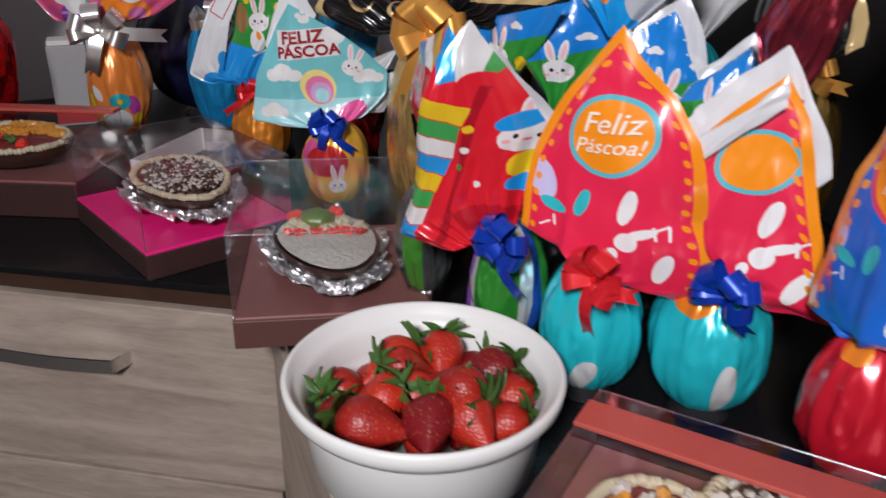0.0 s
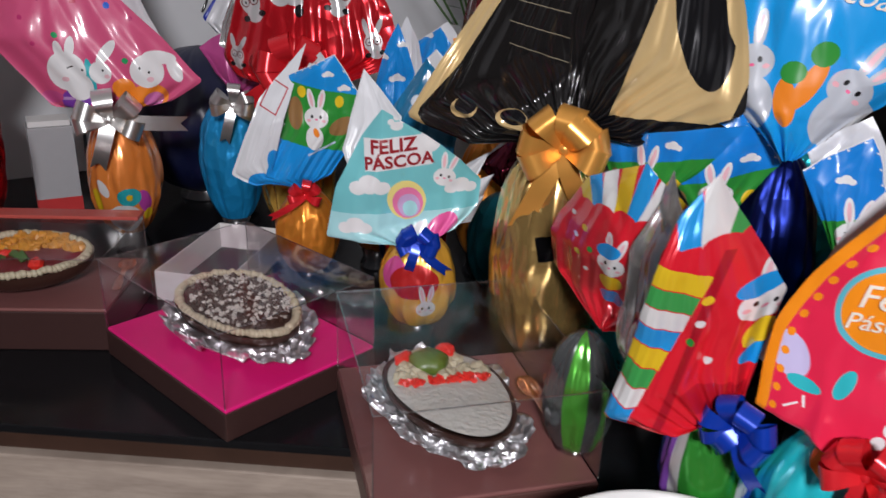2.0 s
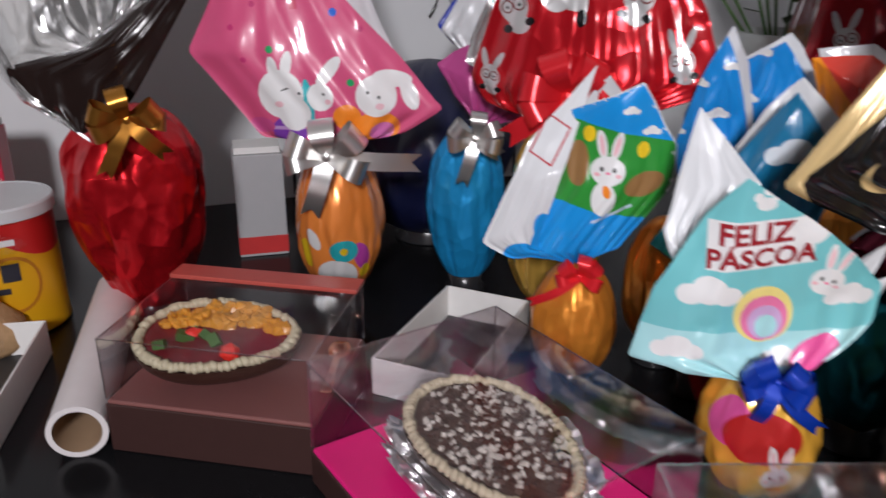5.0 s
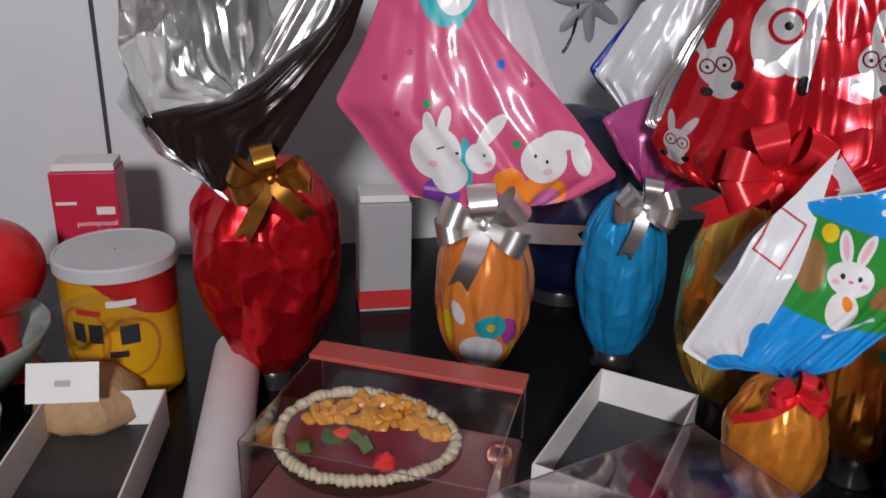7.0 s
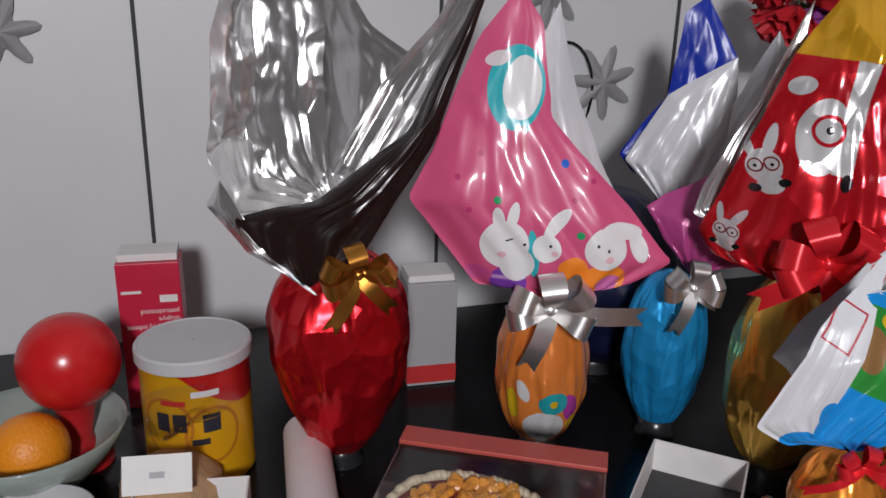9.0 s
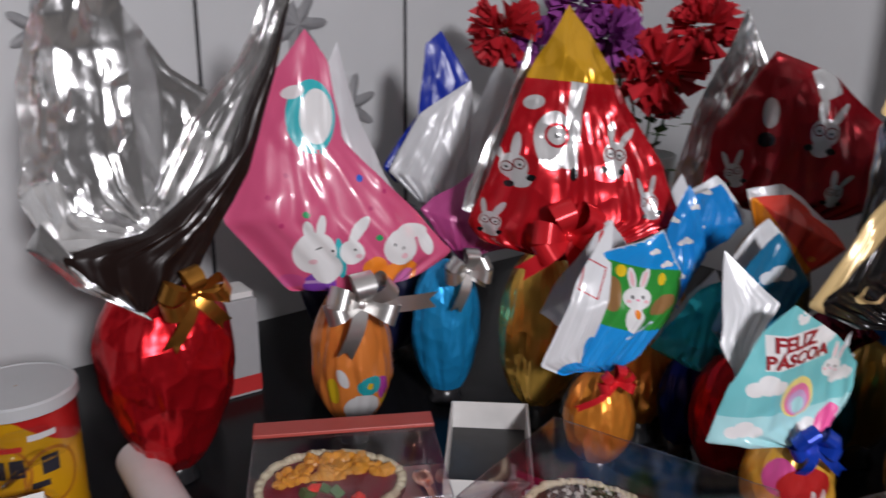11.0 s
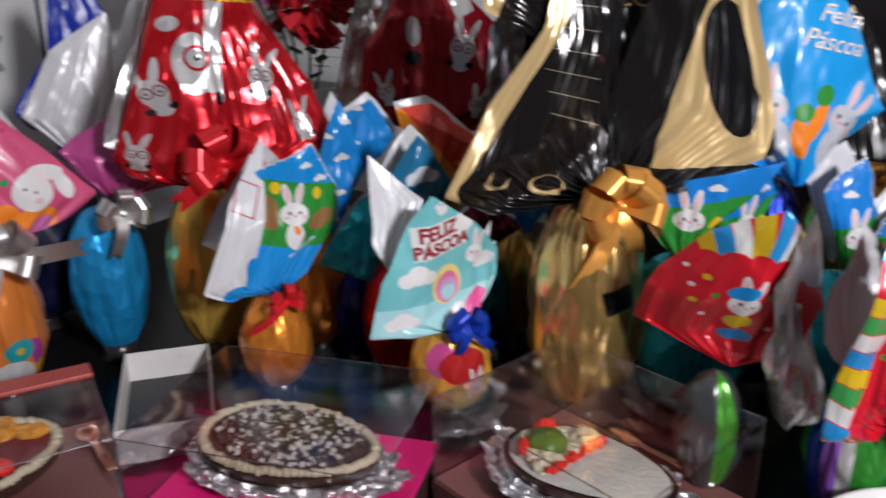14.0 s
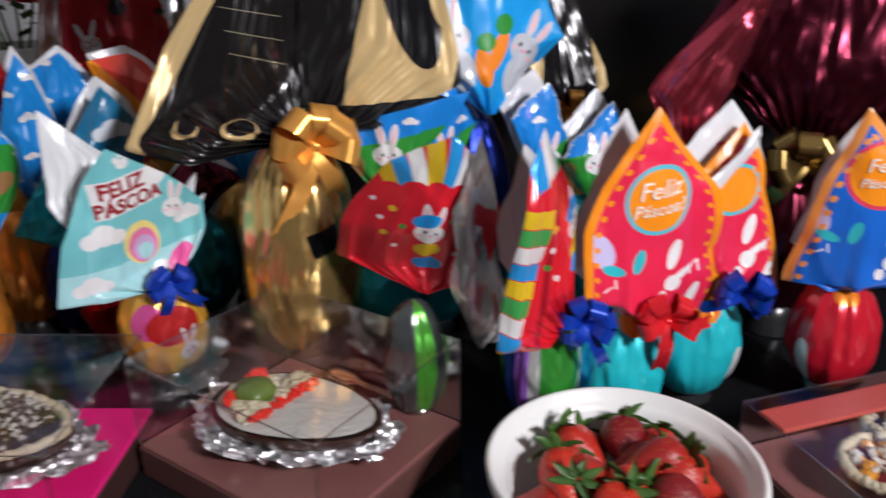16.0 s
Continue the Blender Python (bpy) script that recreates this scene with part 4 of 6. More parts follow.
dark_red_ink = simple("dark_red_ink", (0.30, 0.012, 0.02), 0.4)
lettering("FELIZ", w, sA, -1.7, 9.95, 1.75, dark_red_ink, 4, 0, 0.05)
lettering("PÁSCOA", w, sA, -1.2, 8.5, 1.6, dark_red_ink, 4, 0, 0.045)
egg_print = printed("yellow_red_egg_print", (0.75, 0.40, 0.05), [("disc", -2.4, 6.6, 1.6, 1.6, 0, (0.75, 0.1, 0.35)), ("disc", 0, 6.0, 2.6, 1.7, 0, (0.5, 0.02, 0.02))] + rabbit(1.3, 3.2, 1.0), 0.25, 0.3)
egg_body("egg", w, (-0.117, 0.866), 0.872, 0.972, 0.038, egg_print, 12, 0.02, -0.05, 1)
cup(w, (-0.117, 0.866), 0.872, 0.038)
bow(w, (-0.120, 0.838, 0.972), 0.022, bow_blue, 6, ((0.9, -0.9), (-0.3, -1.0)), 0.5, 1)

flap_print = printed("white_flap_print", (0.70, 0.71, 0.73), [("box", -1.3, 9.4, 0.95, 1.5, -28, (0.5, 0.03, 0.05)), ("box", -1.3, 9.4, 0.82, 1.37, -28, (0.70, 0.71, 0.73)), ("disc", -1.0, 0.4, 1.5, 2.8, 0, (0.01, 0.28, 0.72)), ("disc", -3.0, 0.2, 1.4, 1.2, 0, (0.01, 0.28, 0.72)), ("disc", -1.4, 2.6, 0.8, 1.4, 10, (0.01, 0.28, 0.72))], 0.32)
back_print = printed("white_back_print", (0.70, 0.71, 0.73), [("box", 2.4, 9.6, 1.3, 1.9, 10, (0.5, 0.03, 0.05)), ("box", 2.4, 9.6, 1.05, 1.65, 10, (0.70, 0.71, 0.73))], 0.32)

# blue bag with rabbit, white inside flap
B_shapes = ([("box", 2.0, 8.2, 12, 3.1, -10, GREEN)] + cloud(3.2, 12.8, 0.5) + cloud(4.8, 11.3, 0.55) + [("disc", -0.3, 8.6, 0.8, 1.7, 0, (0.3, 0.16, 0.06)), ("disc", 0.4, 10.9, 0.45, 0.6, 0, YELLOW), ("disc", 4.3, 10.0, 0.45, 0.6, 0, YELLOW), ("disc", 4.6, 7.4, 1.5, 0.9, 25, (0.3, 0.16, 0.06))]
            + [("disc", 1.7, 6.2, 0.9, 1.3, 0, WHITE)] + rabbit(1.9, 8.3, 1.2, 0) + [("disc", 1.9, 6.8, 0.28, 0.5, 20, ORANGE), ("box", 2.4, 5.0, 1.6, 0.10, 25, (0.5, 0.6, 0.75))])
bunny_blue = printed("blue_rabbit_print", (0.01, 0.28, 0.72), B_shapes, 0.28, border=(0.12, WHITE, 0.1))
w = wrapped((-0.233, 1.01), "small orange egg in blue bag printed with a rabbit")
sheet("front_sheet", w, (-0.236, 0.996, 0.975), [(-0.285, 0.992, 0.985), (-0.256, 0.985, 1.046), (-0.252, 0.988, 1.096)], (-0.198, 0.975, 1.124), [(-0.202, 0.99, 0.994), (-0.168, 0.995, 1.050), (-0.168, 0.992, 1.078)], bunny_blue, 0.016, 5, 0.006, 3)
sheet("folded_flap", w, (-0.248, 0.985, 0.984), [(-0.285, 0.982, 0.982), (-0.309, 0.985, 0.994), (-0.277, 0.992, 1.076)], (-0.228, 1.015, 1.129), [(-0.266, 0.976, 1.0), (-0.250, 0.974, 1.06)], flap_print, 0.006, 3, 0.0006, 4, "white folded inside of the bag", crease=0.8)
sheet("back_sheet", w, (-0.234, 1.01, 0.975), (-0.285, 1.05, 1.02), (-0.215, 1.05, 1.115), (-0.165, 1.04, 1.05), white_inside, -0.01, 4, 0.004, 5)
egg_body("egg", w, (-0.232, 1.01), 0.868, 0.972, 0.036, orange_foil, 14, 0.03, -0.05, 2)
cup(w, (-0.232, 1.01), 0.868, 0.036)
bow(w, (-0.232, 0.982, 0.972), 0.020, bow_red, 5, ((-1.3, -0.9),), 0.45, 2)

# pink rabbit bag
C_shapes = ([("disc", -4.2, 1.5, 1.6, 1.5, 0, PURPLE), ("box", -4.2, 1.9, 1.5, 0.18, 5, (0.5, 0.3, 0.6)), ("disc", -6.8, 1.9, 1.2, 0.8, 0, (0.55, 0.08, 0.25)), ("disc", 1.2, 3.2, 1.3, 1.2, 0, ORANGE), ("disc", 4.0, 2.2, 2.1, 1.6, 0, ORANGE), ("disc", 4.4, 1.8, 1.2, 0.9, 20, (0.6, 0.15, 0.4)), ("disc", -2.3, 4.4, 0.5, 2.2, 6, TEAL)]
            + [("disc", -5.4, 7.4, 0.5, 1.2, 10, WHITE), ("disc", -4.2, 7.8, 0.5, 1.3, -12, WHITE), ("disc", -4.8, 5.1, 2.1, 2.3, 0, WHITE), ("disc", -3.6, 3.3, 1.5, 1.6, 0, WHITE), ("disc", -5.0, 4.2, 0.4, 0.3, 0, (0.8, 0.5, 0.55)), ("box", -4.4, 5.6, 0.35, 0.07, 20, BLACK), ("disc", -3.1, 5.3, 0.14, 0.14, 0, BLACK)]
            + [("disc", -0.4, 7.3, 0.6, 1.7, -38, WHITE), ("disc", -1.2, 5.0, 1.2, 1.3, 0, WHITE), ("disc", -0.5, 4.6, 0.3, 0.25, 0, (0.8, 0.5, 0.55)), ("disc", -0.9, 5.3, 0.12, 0.14, 0, BLACK)]
            + [("disc", 5.4, 6.7, 1.9, 0.75, -8, WHITE), ("disc", 7.0, 5.2, 0.75, 1.5, 22, WHITE), ("disc", 3.9, 5.2, 1.9, 1.9, 0, WHITE), ("disc", 4.2, 4.3, 0.4, 0.3, 0, (0.8, 0.5, 0.55)), ("disc", 4.1, 5.1, 0.13, 0.16, 0, BLACK), ("disc", 3.1, 5.6, 0.13, 0.16, 0, BLACK)]
            + [("disc", -4.0, 18.6, 2.5, 3.6, -6, TEAL), ("disc", -3.5, 18.6, 1.7, 2.7, -6, WHITE), ("disc", -5.6, 21.0, 1.1, 0.6, 20, (0.7, 0.65, 0.66)), ("box", -3.4, 14.0, 0.35, 1.4, 4, (0.55, 0.03, 0.10))]
            + dots([(-8, 8.2), (-9, 11), (-7, 13), (1.0, 9.4), (2.6, 11.0)], 0.26, (0.5, 0.03, 0.15)) + dots([(0.2, 12.4)], 0.36, BLUE) + dots([(-5.6, 9.2), (1.6, 6.4)], 0.34, (0.02, 0.35, 0.12)) + dots([(-3.2, 15.2)], 0.3, TEAL))
pink_print = printed("pink_rabbit_print", (0.64, 0.09, 0.21), C_shapes, 0.4)
w = wrapped((-0.466, 1.155), "orange egg in pink bag printed with white rabbits")
sheet("front_sheet", w, (-0.462, 1.135, 1.028), [(-0.530, 1.128, 1.034), (-0.592, 1.125, 1.115), (-0.570, 1.135, 1.174), (-0.536, 1.145, 1.257)], (-0.505, 1.15, 1.298), [(-0.396, 1.13, 1.042), (-0.355, 1.132, 1.067), (-0.427, 1.14, 1.138), (-0.476, 1.145, 1.190), (-0.483, 1.15, 1.268)], pink_print, 0.022, 4, 0.006, 6, crease=0.9)
sheet("back_sheet", w, (-0.462, 1.16, 1.03), [(-0.520, 1.17, 1.10), (-0.510, 1.18, 1.20)], (-0.472, 1.18, 1.285), [(-0.385, 1.155, 1.070), (-0.428, 1.165, 1.150), (-0.450, 1.175, 1.20)], white_inside, -0.01, 4, 0.004, 7)
orange_print = printed("orange_flower_print", (0.85, 0.26, 0.05), [("disc", -3.9, 5.6, 0.8, 1.6, 0, YELLOW), ("disc", 2.4, 5.4, 0.9, 1.6, 20, (0.5, 0.06, 0.4)), ("disc", 3.0, 3.6, 0.8, 0.8, 0, YELLOW), ("disc", -2.6, 7.4, 0.5, 1.2, 20, WHITE), ("disc", 0.4, 6.2, 1.5, 1.2, 0, TEAL), ("disc", 0.4, 6.2, 0.4, 0.4, 0, YELLOW), ("disc", -0.4, 3.2, 2.4, 2.0, 0, WHITE)], 0.25, 0.35)
egg_body("egg", w, (-0.466, 1.155), 0.864, 1.032, 0.045, orange_print, 14, 0.025, -0.06, 3)
cup(w, (-0.466, 1.155), 0.866, 0.036)
bow(w, (-0.463, 1.105, 1.026), 0.042, bow_silver, 5, ((1.4, -0.15), (-0.3, -0.95)), 0.5, 3)

# big silver and chocolate-brown bag on a red egg
w = wrapped((-0.655, 1.11), "large red foil egg under open silver-lined brown wrap")
sheet("silver_lining", w, (-0.655, 1.085, 1.112), [(-0.742, 1.075, 1.105), (-0.764, 1.08, 1.153), (-0.758, 1.09, 1.253), (-0.739, 1.10, 1.309)], (-0.700, 1.11, 1.365), [(-0.660, 1.10, 1.15), (-0.668, 1.12, 1.25), (-0.672, 1.12, 1.34)], silver_foil, -0.02, 5, 0.001, 8, "crumpled silver inside", nu=110, nv=110, crease=1.9, grain=0.85)
sheet("silver_lining", w, (-0.650, 1.095, 1.108), [(-0.665, 1.12, 1.135), (-0.620, 1.125, 1.214), (-0.572, 1.125, 1.269)], (-0.535, 1.125, 1.350), [(-0.610, 1.085, 1.130), (-0.575, 1.10, 1.185), (-0.535, 1.12, 1.279), (-0.515, 1.125, 1.335)], silver_foil, -0.012, 5, 0.001, 9, nu=96, nv=96, crease=1.5, grain=0.7)
sheet("silver_lining", w, (-0.655, 1.12, 1.108), [(-0.745, 1.13, 1.12), (-0.765, 1.15, 1.22)], (-0.695, 1.16, 1.350), [(-0.600, 1.14, 1.16), (-0.598, 1.15, 1.235), (-0.640, 1.155, 1.262)], silver_foil, -0.02, 5, 0.001, 10, nu=96, nv=96, crease=1.8, grain=0.45)
sheet("silver_lip", w, (-0.660, 1.052, 1.044), [(-0.720, 1.052, 1.078), (-0.762, 1.068, 1.112)], (-0.745, 1.062, 1.136), [(-0.700, 1.050, 1.085), (-0.722, 1.052, 1.110)], silver_foil, 0.006, 4, 0.004, 11, nu=40, nv=40, crease=0.9)
sheet("brown_outside", w, (-0.667, 1.045, 1.050), [(-0.715, 1.045, 1.080), (-0.729, 1.047, 1.108), (-0.660, 1.055, 1.124), (-0.585, 1.075, 1.182)], (-0.518, 1.11, 1.332), [(-0.622, 1.06, 1.082), (-0.566, 1.08, 1.172)], brown_film, 0.012, 3, 0.001, 12, "dark brown outside", crease=0.8)
egg_body("egg", w, (-0.657, 1.11), 0.853, 1.068, 0.064, red_foil, 18, 0.015, 0.28, 4)
cup(w, (-0.657, 1.11), 0.853, 0.035)
bow(w, (-0.622, 1.045, 1.068), 0.034, foil("brown_gold_ribbon", (0.50, 0.22, 0.04), 0.3, 0.12, 30), 5, ((-0.5, -1.0), (0.6, -0.7)), 0.45, 4)

# red foil rabbits, gold egg
def glasses_rabbit(cx, cy, k, turn):
    """A printed white rabbit with round glasses and black paws."""
    c, n = math.cos(radians(turn)), math.sin(radians(turn))

    def at(x, y):
        return cx + k * (x * c - y * n), cy + k * (x * n + y * c)
    out = [("disc", *at(-0.55, 1.5), 0.28 * k, 1.0 * k, turn + 8, WHITE), ("disc", *at(0.75, 1.4), 0.28 * k, 1.05 * k, turn - 32, WHITE), ("disc", cx, cy, 0.95 * k, 1.0 * k, turn, WHITE), ("disc", *at(0.1, -1.1), 0.7 * k, 0.6 * k, turn, WHITE), ("disc", *at(-0.75, -1.2), 0.32 * k, 0.25 * k, turn, BLACK), ("disc", *at(0.8, -1.1), 0.32 * k, 0.25 * k, turn, BLACK)]
    for x in (-0.42, 0.42):
        out += [("disc", *at(x, 0.1), 0.42 * k, 0.42 * k, 0, (0.25, 0.02, 0.02)), ("disc", *at(x, 0.1), 0.32 * k, 0.32 * k, 0, WHITE), ("disc", *at(x, 0.05), 0.1 * k, 0.1 * k, 0, BLACK)]
    return out


E_shapes = ([("box", -1.5, 24.5, 14, 5.4, -4, (0.8, 0.42, 0.02)), ("box", 1.2, 14.5, 0.8, 4.4, -8, WHITE), ("disc", -0.9, 13.0, 1.9, 3.0, -8, WHITE), ("disc", -2.6, 16.8, 1.0, 0.7, 20, WHITE), ("disc", 1.0, 9.6, 0.5, 0.7, 0, BLACK), ("disc", -0.5, 13.5, 1.25, 1.25, 0, RED), ("disc", -0.5, 13.5, 0.95, 0.95, 0, WHITE), ("disc", -0.4, 13.5, 0.3, 0.3, 0, BLACK)]
            + glasses_rabbit(5.6, 11.4, 1.35, -14) + glasses_rabbit(-4.8, 10.2, 1.35, 20) + glasses_rabbit(-6.8, 4.0, 1.0, 0) + glasses_rabbit(9.4, 6.4, 1.1, 10) + [("disc", 3.0, 2.4, 1.0, 0.5, 0, WHITE), ("disc", 1.6, 5.4, 0.5, 0.6, 0, WHITE)])
red_rabbit = printed("red_rabbit_print", (0.62, 0.01, 0.02), E_shapes, 0.25, 0.55, 0.6)
w = wrapped((-0.242, 1.14), "gold egg in shiny red wrap printed with rabbits")
sheet("front_sheet", w, (-0.248, 1.120, 1.058), [(-0.320, 1.15, 1.072), (-0.333, 1.15, 1.092), (-0.314, 1.14, 1.154), (-0.279, 1.14, 1.250)], (-0.232, 1.15, 1.324), [(-0.198, 1.10, 1.070), (-0.120, 1.085, 1.102), (-0.136, 1.09, 1.160), (-0.178, 1.12, 1.237)], red_rabbit, 0.024, 6, 0.010, 14, crease=1.5)
sheet("silver_edge", w, (-0.30, 1.16, 1.09), [(-0.342, 1.17, 1.105), (-0.336, 1.17, 1.13)], (-0.262, 1.17, 1.292), [(-0.28, 1.165, 1.14), (-0.265, 1.165, 1.24)], silver_foil, 0.0, 4, 0.006, 15, crease=1.2)
egg_body("egg", w, (-0.248, 1.145), 0.862, 1.062, 0.048, gold_foil, 16, 0.03, 0.0, 5)
cup(w, (-0.244, 1.145), 0.862, 0.045)
bow(w, (-0.246, 1.085, 1.092), 0.044, bow_red, 6, ((-0.8, -0.6), (0.3, -1.2)), 0.5, 5)

# second red rabbit wrap behind, with silver lining
w = wrapped((0.09, 1.20), "egg in dark red rabbit wrap with silver lining")
F_shapes = glasses_rabbit(3.0, 11.3, 1.7, -14) + glasses_rabbit(-6.6, 6.2, 1.1, 15) + glasses_rabbit(5.0, 4.2, 1.1, -8) + [("disc", -3.0, 13.4, 0.8, 1.8, 0, WHITE), ("disc", -3.2, 10.2, 0.9, 0.9, 0, BLACK), ("box", 3.2, 17.0, 1.4, 1.8, 20, WHITE)]
red_rabbit2 = printed("dark_red_rabbit_print", (0.42, 0.008, 0.018), F_shapes, 0.25, 0.5, 0.6)
sheet("front_sheet", w, (0.070, 1.17, 1.070), [(-0.030, 1.20, 1.100), (-0.018, 1.19, 1.184)], (0.045, 1.18, 1.275), [(0.140, 1.14, 1.075), (0.168, 1.12, 1.100), (0.171, 1.13, 1.189), (0.111, 1.16, 1.250)], red_rabbit2, 0.022, 5, 0.010, 16, crease=1.5)
sheet("silver_lining", w, (0.0, 1.24, 1.07), [(-0.035, 1.25, 1.10), (-0.015, 1.25, 1.20)], (0.045, 1.25, 1.325), [(0.03, 1.23, 1.15), (0.075, 1.23, 1.25)], silver_foil, -0.01, 5, 0.008, 17, crease=1.8)
egg_body("egg", w, (0.088, 1.20), 0.87, 1.06, 0.05, dark_gold, 16, 0.03, 0.0, 6)
cup(w, (0.088, 1.20), 0.87, 0.045)

# white and royal-blue bag in the back corner
w = wrapped((-0.40, 1.385), "royal blue bag with white satin-like inside")
navy_wrap = simple("navy_film", (0.006, 0.008, 0.035), 0.35, 0, 0.2, 24, 0.3)
navy_print = simple("royal_blue_film", (0.008, 0.03, 0.36), 0.3, 0, 0.3, 24, 0.15)
sheet("white_sheet", w, (-0.334, 1.36, 1.055), [(-0.388, 1.36, 1.112), (-0.347, 1.36, 1.187)], (-0.280, 1.355, 1.230), [(-0.290, 1.35, 1.070), (-0.270, 1.355, 1.150)], white_inside, 0.012, 4, 0.006, 18, crease=1.2)
sheet("white_sheet", w, (-0.290, 1.35, 1.078), [(-0.288, 1.35, 1.162)], (-0.246, 1.34, 1.260), [(-0.222, 1.335, 1.115), (-0.212, 1.335, 1.191)], white_inside, 0.012, 3, 0.006, 19, crease=1.2)
sheet("blue_sheet", w, (-0.375, 1.385, 1.09), [(-0.394, 1.375, 1.116), (-0.345, 1.375, 1.186), (-0.337, 1.375, 1.275)], (-0.314, 1.375, 1.292), [(-0.320, 1.38, 1.10), (-0.275, 1.368, 1.226)], navy_print, 0.010, 3, 0.004, 20)
egg_body("egg", w, (-0.405, 1.385), 0.852, 1.075, 0.105, navy_wrap, 16, 0.03, 0.0, 7)
cup(w, (-0.405, 1.385), 0.852, 0.07)

# blue foil egg, magenta wrap
w = wrapped((-0.342, 1.225), "bright blue quilted foil egg with magenta wrap")
mag = simple("magenta_film", (0.42, 0.06, 0.22), 0.3, 0.1, 0.3, 24, 0.2)
sheet("front_sheet", w, (-0.328, 1.215, 1.030), (-0.375, 1.225, 1.094), (-0.300, 1.235, 1.135), (-0.245, 1.205, 1.05), mag, 0.015, 4, 0.006, 21)
egg_body("egg", w, (-0.342, 1.225), 0.850, 1.030, 0.0405, blue_foil, 14, 0.018, 0.12, 8)
cup(w, (-0.342, 1.225), 0.850, 0.035)
bow(w, (-0.330, 1.175, 1.030), 0.030, bow_silver, 5, ((-0.3, -1.1), (0.6, -0.4)), 0.5, 8)

# big black and gold bag on a gold egg
GOLD_INK = (0.76, 0.55, 0.26)
GL_shapes = [("disc", -9.0, 1.6, 1.2, 1.0, 20, GOLD_INK), ("disc", -8.8, 1.9, 1.0, 0.85, 20, BLACK), ("disc", -4.6, 1.0, 1.5, 1.0, 0, GOLD_INK), ("disc", -4.5, 1.2, 1.2, 0.75, 0, BLACK)] + [("box", -2.6 - 0.1 * k, 7.0 + 1.9 * k, 2.6, 0.035, -16 + 2 * k, (0.30, 0.26, 0.18)) for k in range(6)]
black_gold_l = printed("black_gold_print", (0.012, 0.011, 0.011), GL_shapes, 0.18, 0.25, 0.5, (3.3, GOLD_INK, 0))
GR_shapes = [("box", 9.6, 9.6, 4.4, 9.5, -16, GOLD_INK), ("box", 5.0, -1.6, 14, 3.6, 3, BLACK), ("disc", 9.2, 10.4, 2.2, 5.8, 13, BLACK)]
black_gold_r = printed("gold_black_print", (0.012, 0.011, 0.011), GR_shapes, 0.26, 0.3, 0.5, (1.7, GOLD_INK, 0))
w = wrapped((0.0, 0.80), "large gold egg in open black and gold wrap")
sheet("left_sheet", w, (-0.004, 0.790, 1.082), [(-0.075, 0.86, 1.060), (-0.134, 0.857, 1.088), (-0.085, 0.845, 1.165), (-0.045, 0.83, 1.230)], (-0.028, 0.83, 1.300), [(0.015, 0.80, 1.15), (0.02, 0.80, 1.25)], black_gold_l, 0.010, 6, 0.008, 22, crease=0.9, nu=72, band=-1)
sheet("upper_sheet", w, (-0.010, 0.835, 1.190), [(-0.060, 0.84, 1.228), (-0.096, 0.85, 1.243), (-0.072, 0.85, 1.300)], (-0.030, 0.85, 1.360), [(0.02, 0.83, 1.25), (0.04, 0.83, 1.32)], black_gold_l, 0.008, 5, 0.006, 122, crease=0.9, band=-1)
sheet("silver_inside", w, (-0.035, 0.88, 1.105), [(-0.056, 0.90, 1.135), (-0.047, 0.90, 1.224)], (-0.008, 0.90, 1.265), [(0.0, 0.88, 1.15), (0.02, 0.88, 1.23)], silver_foil, 0.0, 4, 0.005, 123, "dull silver inside of the wrap")
_, sM = sheet("middle_sheet", w, (0.006, 0.800, 1.085), (-0.045, 0.86, 1.20), (0.00, 0.83, 1.38), (0.055, 0.77, 1.22), black_film, -0.02, 6, 0.012, 23, corner=0.4, crease=1.1)
sheet("right_sheet", w, (0.005, 0.785, 1.090), [(0.004, 0.80, 1.150), (0.020, 0.79, 1.220)], (0.058, 0.75, 1.360), [(0.050, 0.745, 1.088), (0.107, 0.697, 1.124), (0.100, 0.71, 1.20), (0.085, 0.73, 1.28)], black_gold_r, -0.004, 5, 0.007, 24, crease=0.9, nu=72, band=1)
sheet("lower_sheet", w, (0.006, 0.790, 1.080), (0.02, 0.79, 1.09), (0.07, 0.75, 1.125), (0.105, 0.705, 1.11), black_film, 0.012, 4, 0.004, 25)
lettering("FELIZ\nPÁSCOA", w, sM, 1.5, 17.5, 2.0, simple("gold_ink", (0.5, 0.34, 0.12), 0.35, 0.4), 0, 0, 0.0)
egg_body("egg", w, (0.0, 0.806), 0.858, 1.085, 0.056, gold_egg, 13, 0.07, 0.03, 9)
cup(w, (0.0, 0.806), 0.858, 0.05)
bow(w, (-0.008, 0.765, 1.082), 0.040, bow_gold, 7, ((-0.6, -1.3), (0.3, -0.8)), 0.5, 9)

# red party bags with rainbow fan
R4 = [(0.75, 0.5, 0.02), (0.02, 0.30, 0.7), (0.75, 0.75, 0.74), (0.05, 0.35, 0.08)]


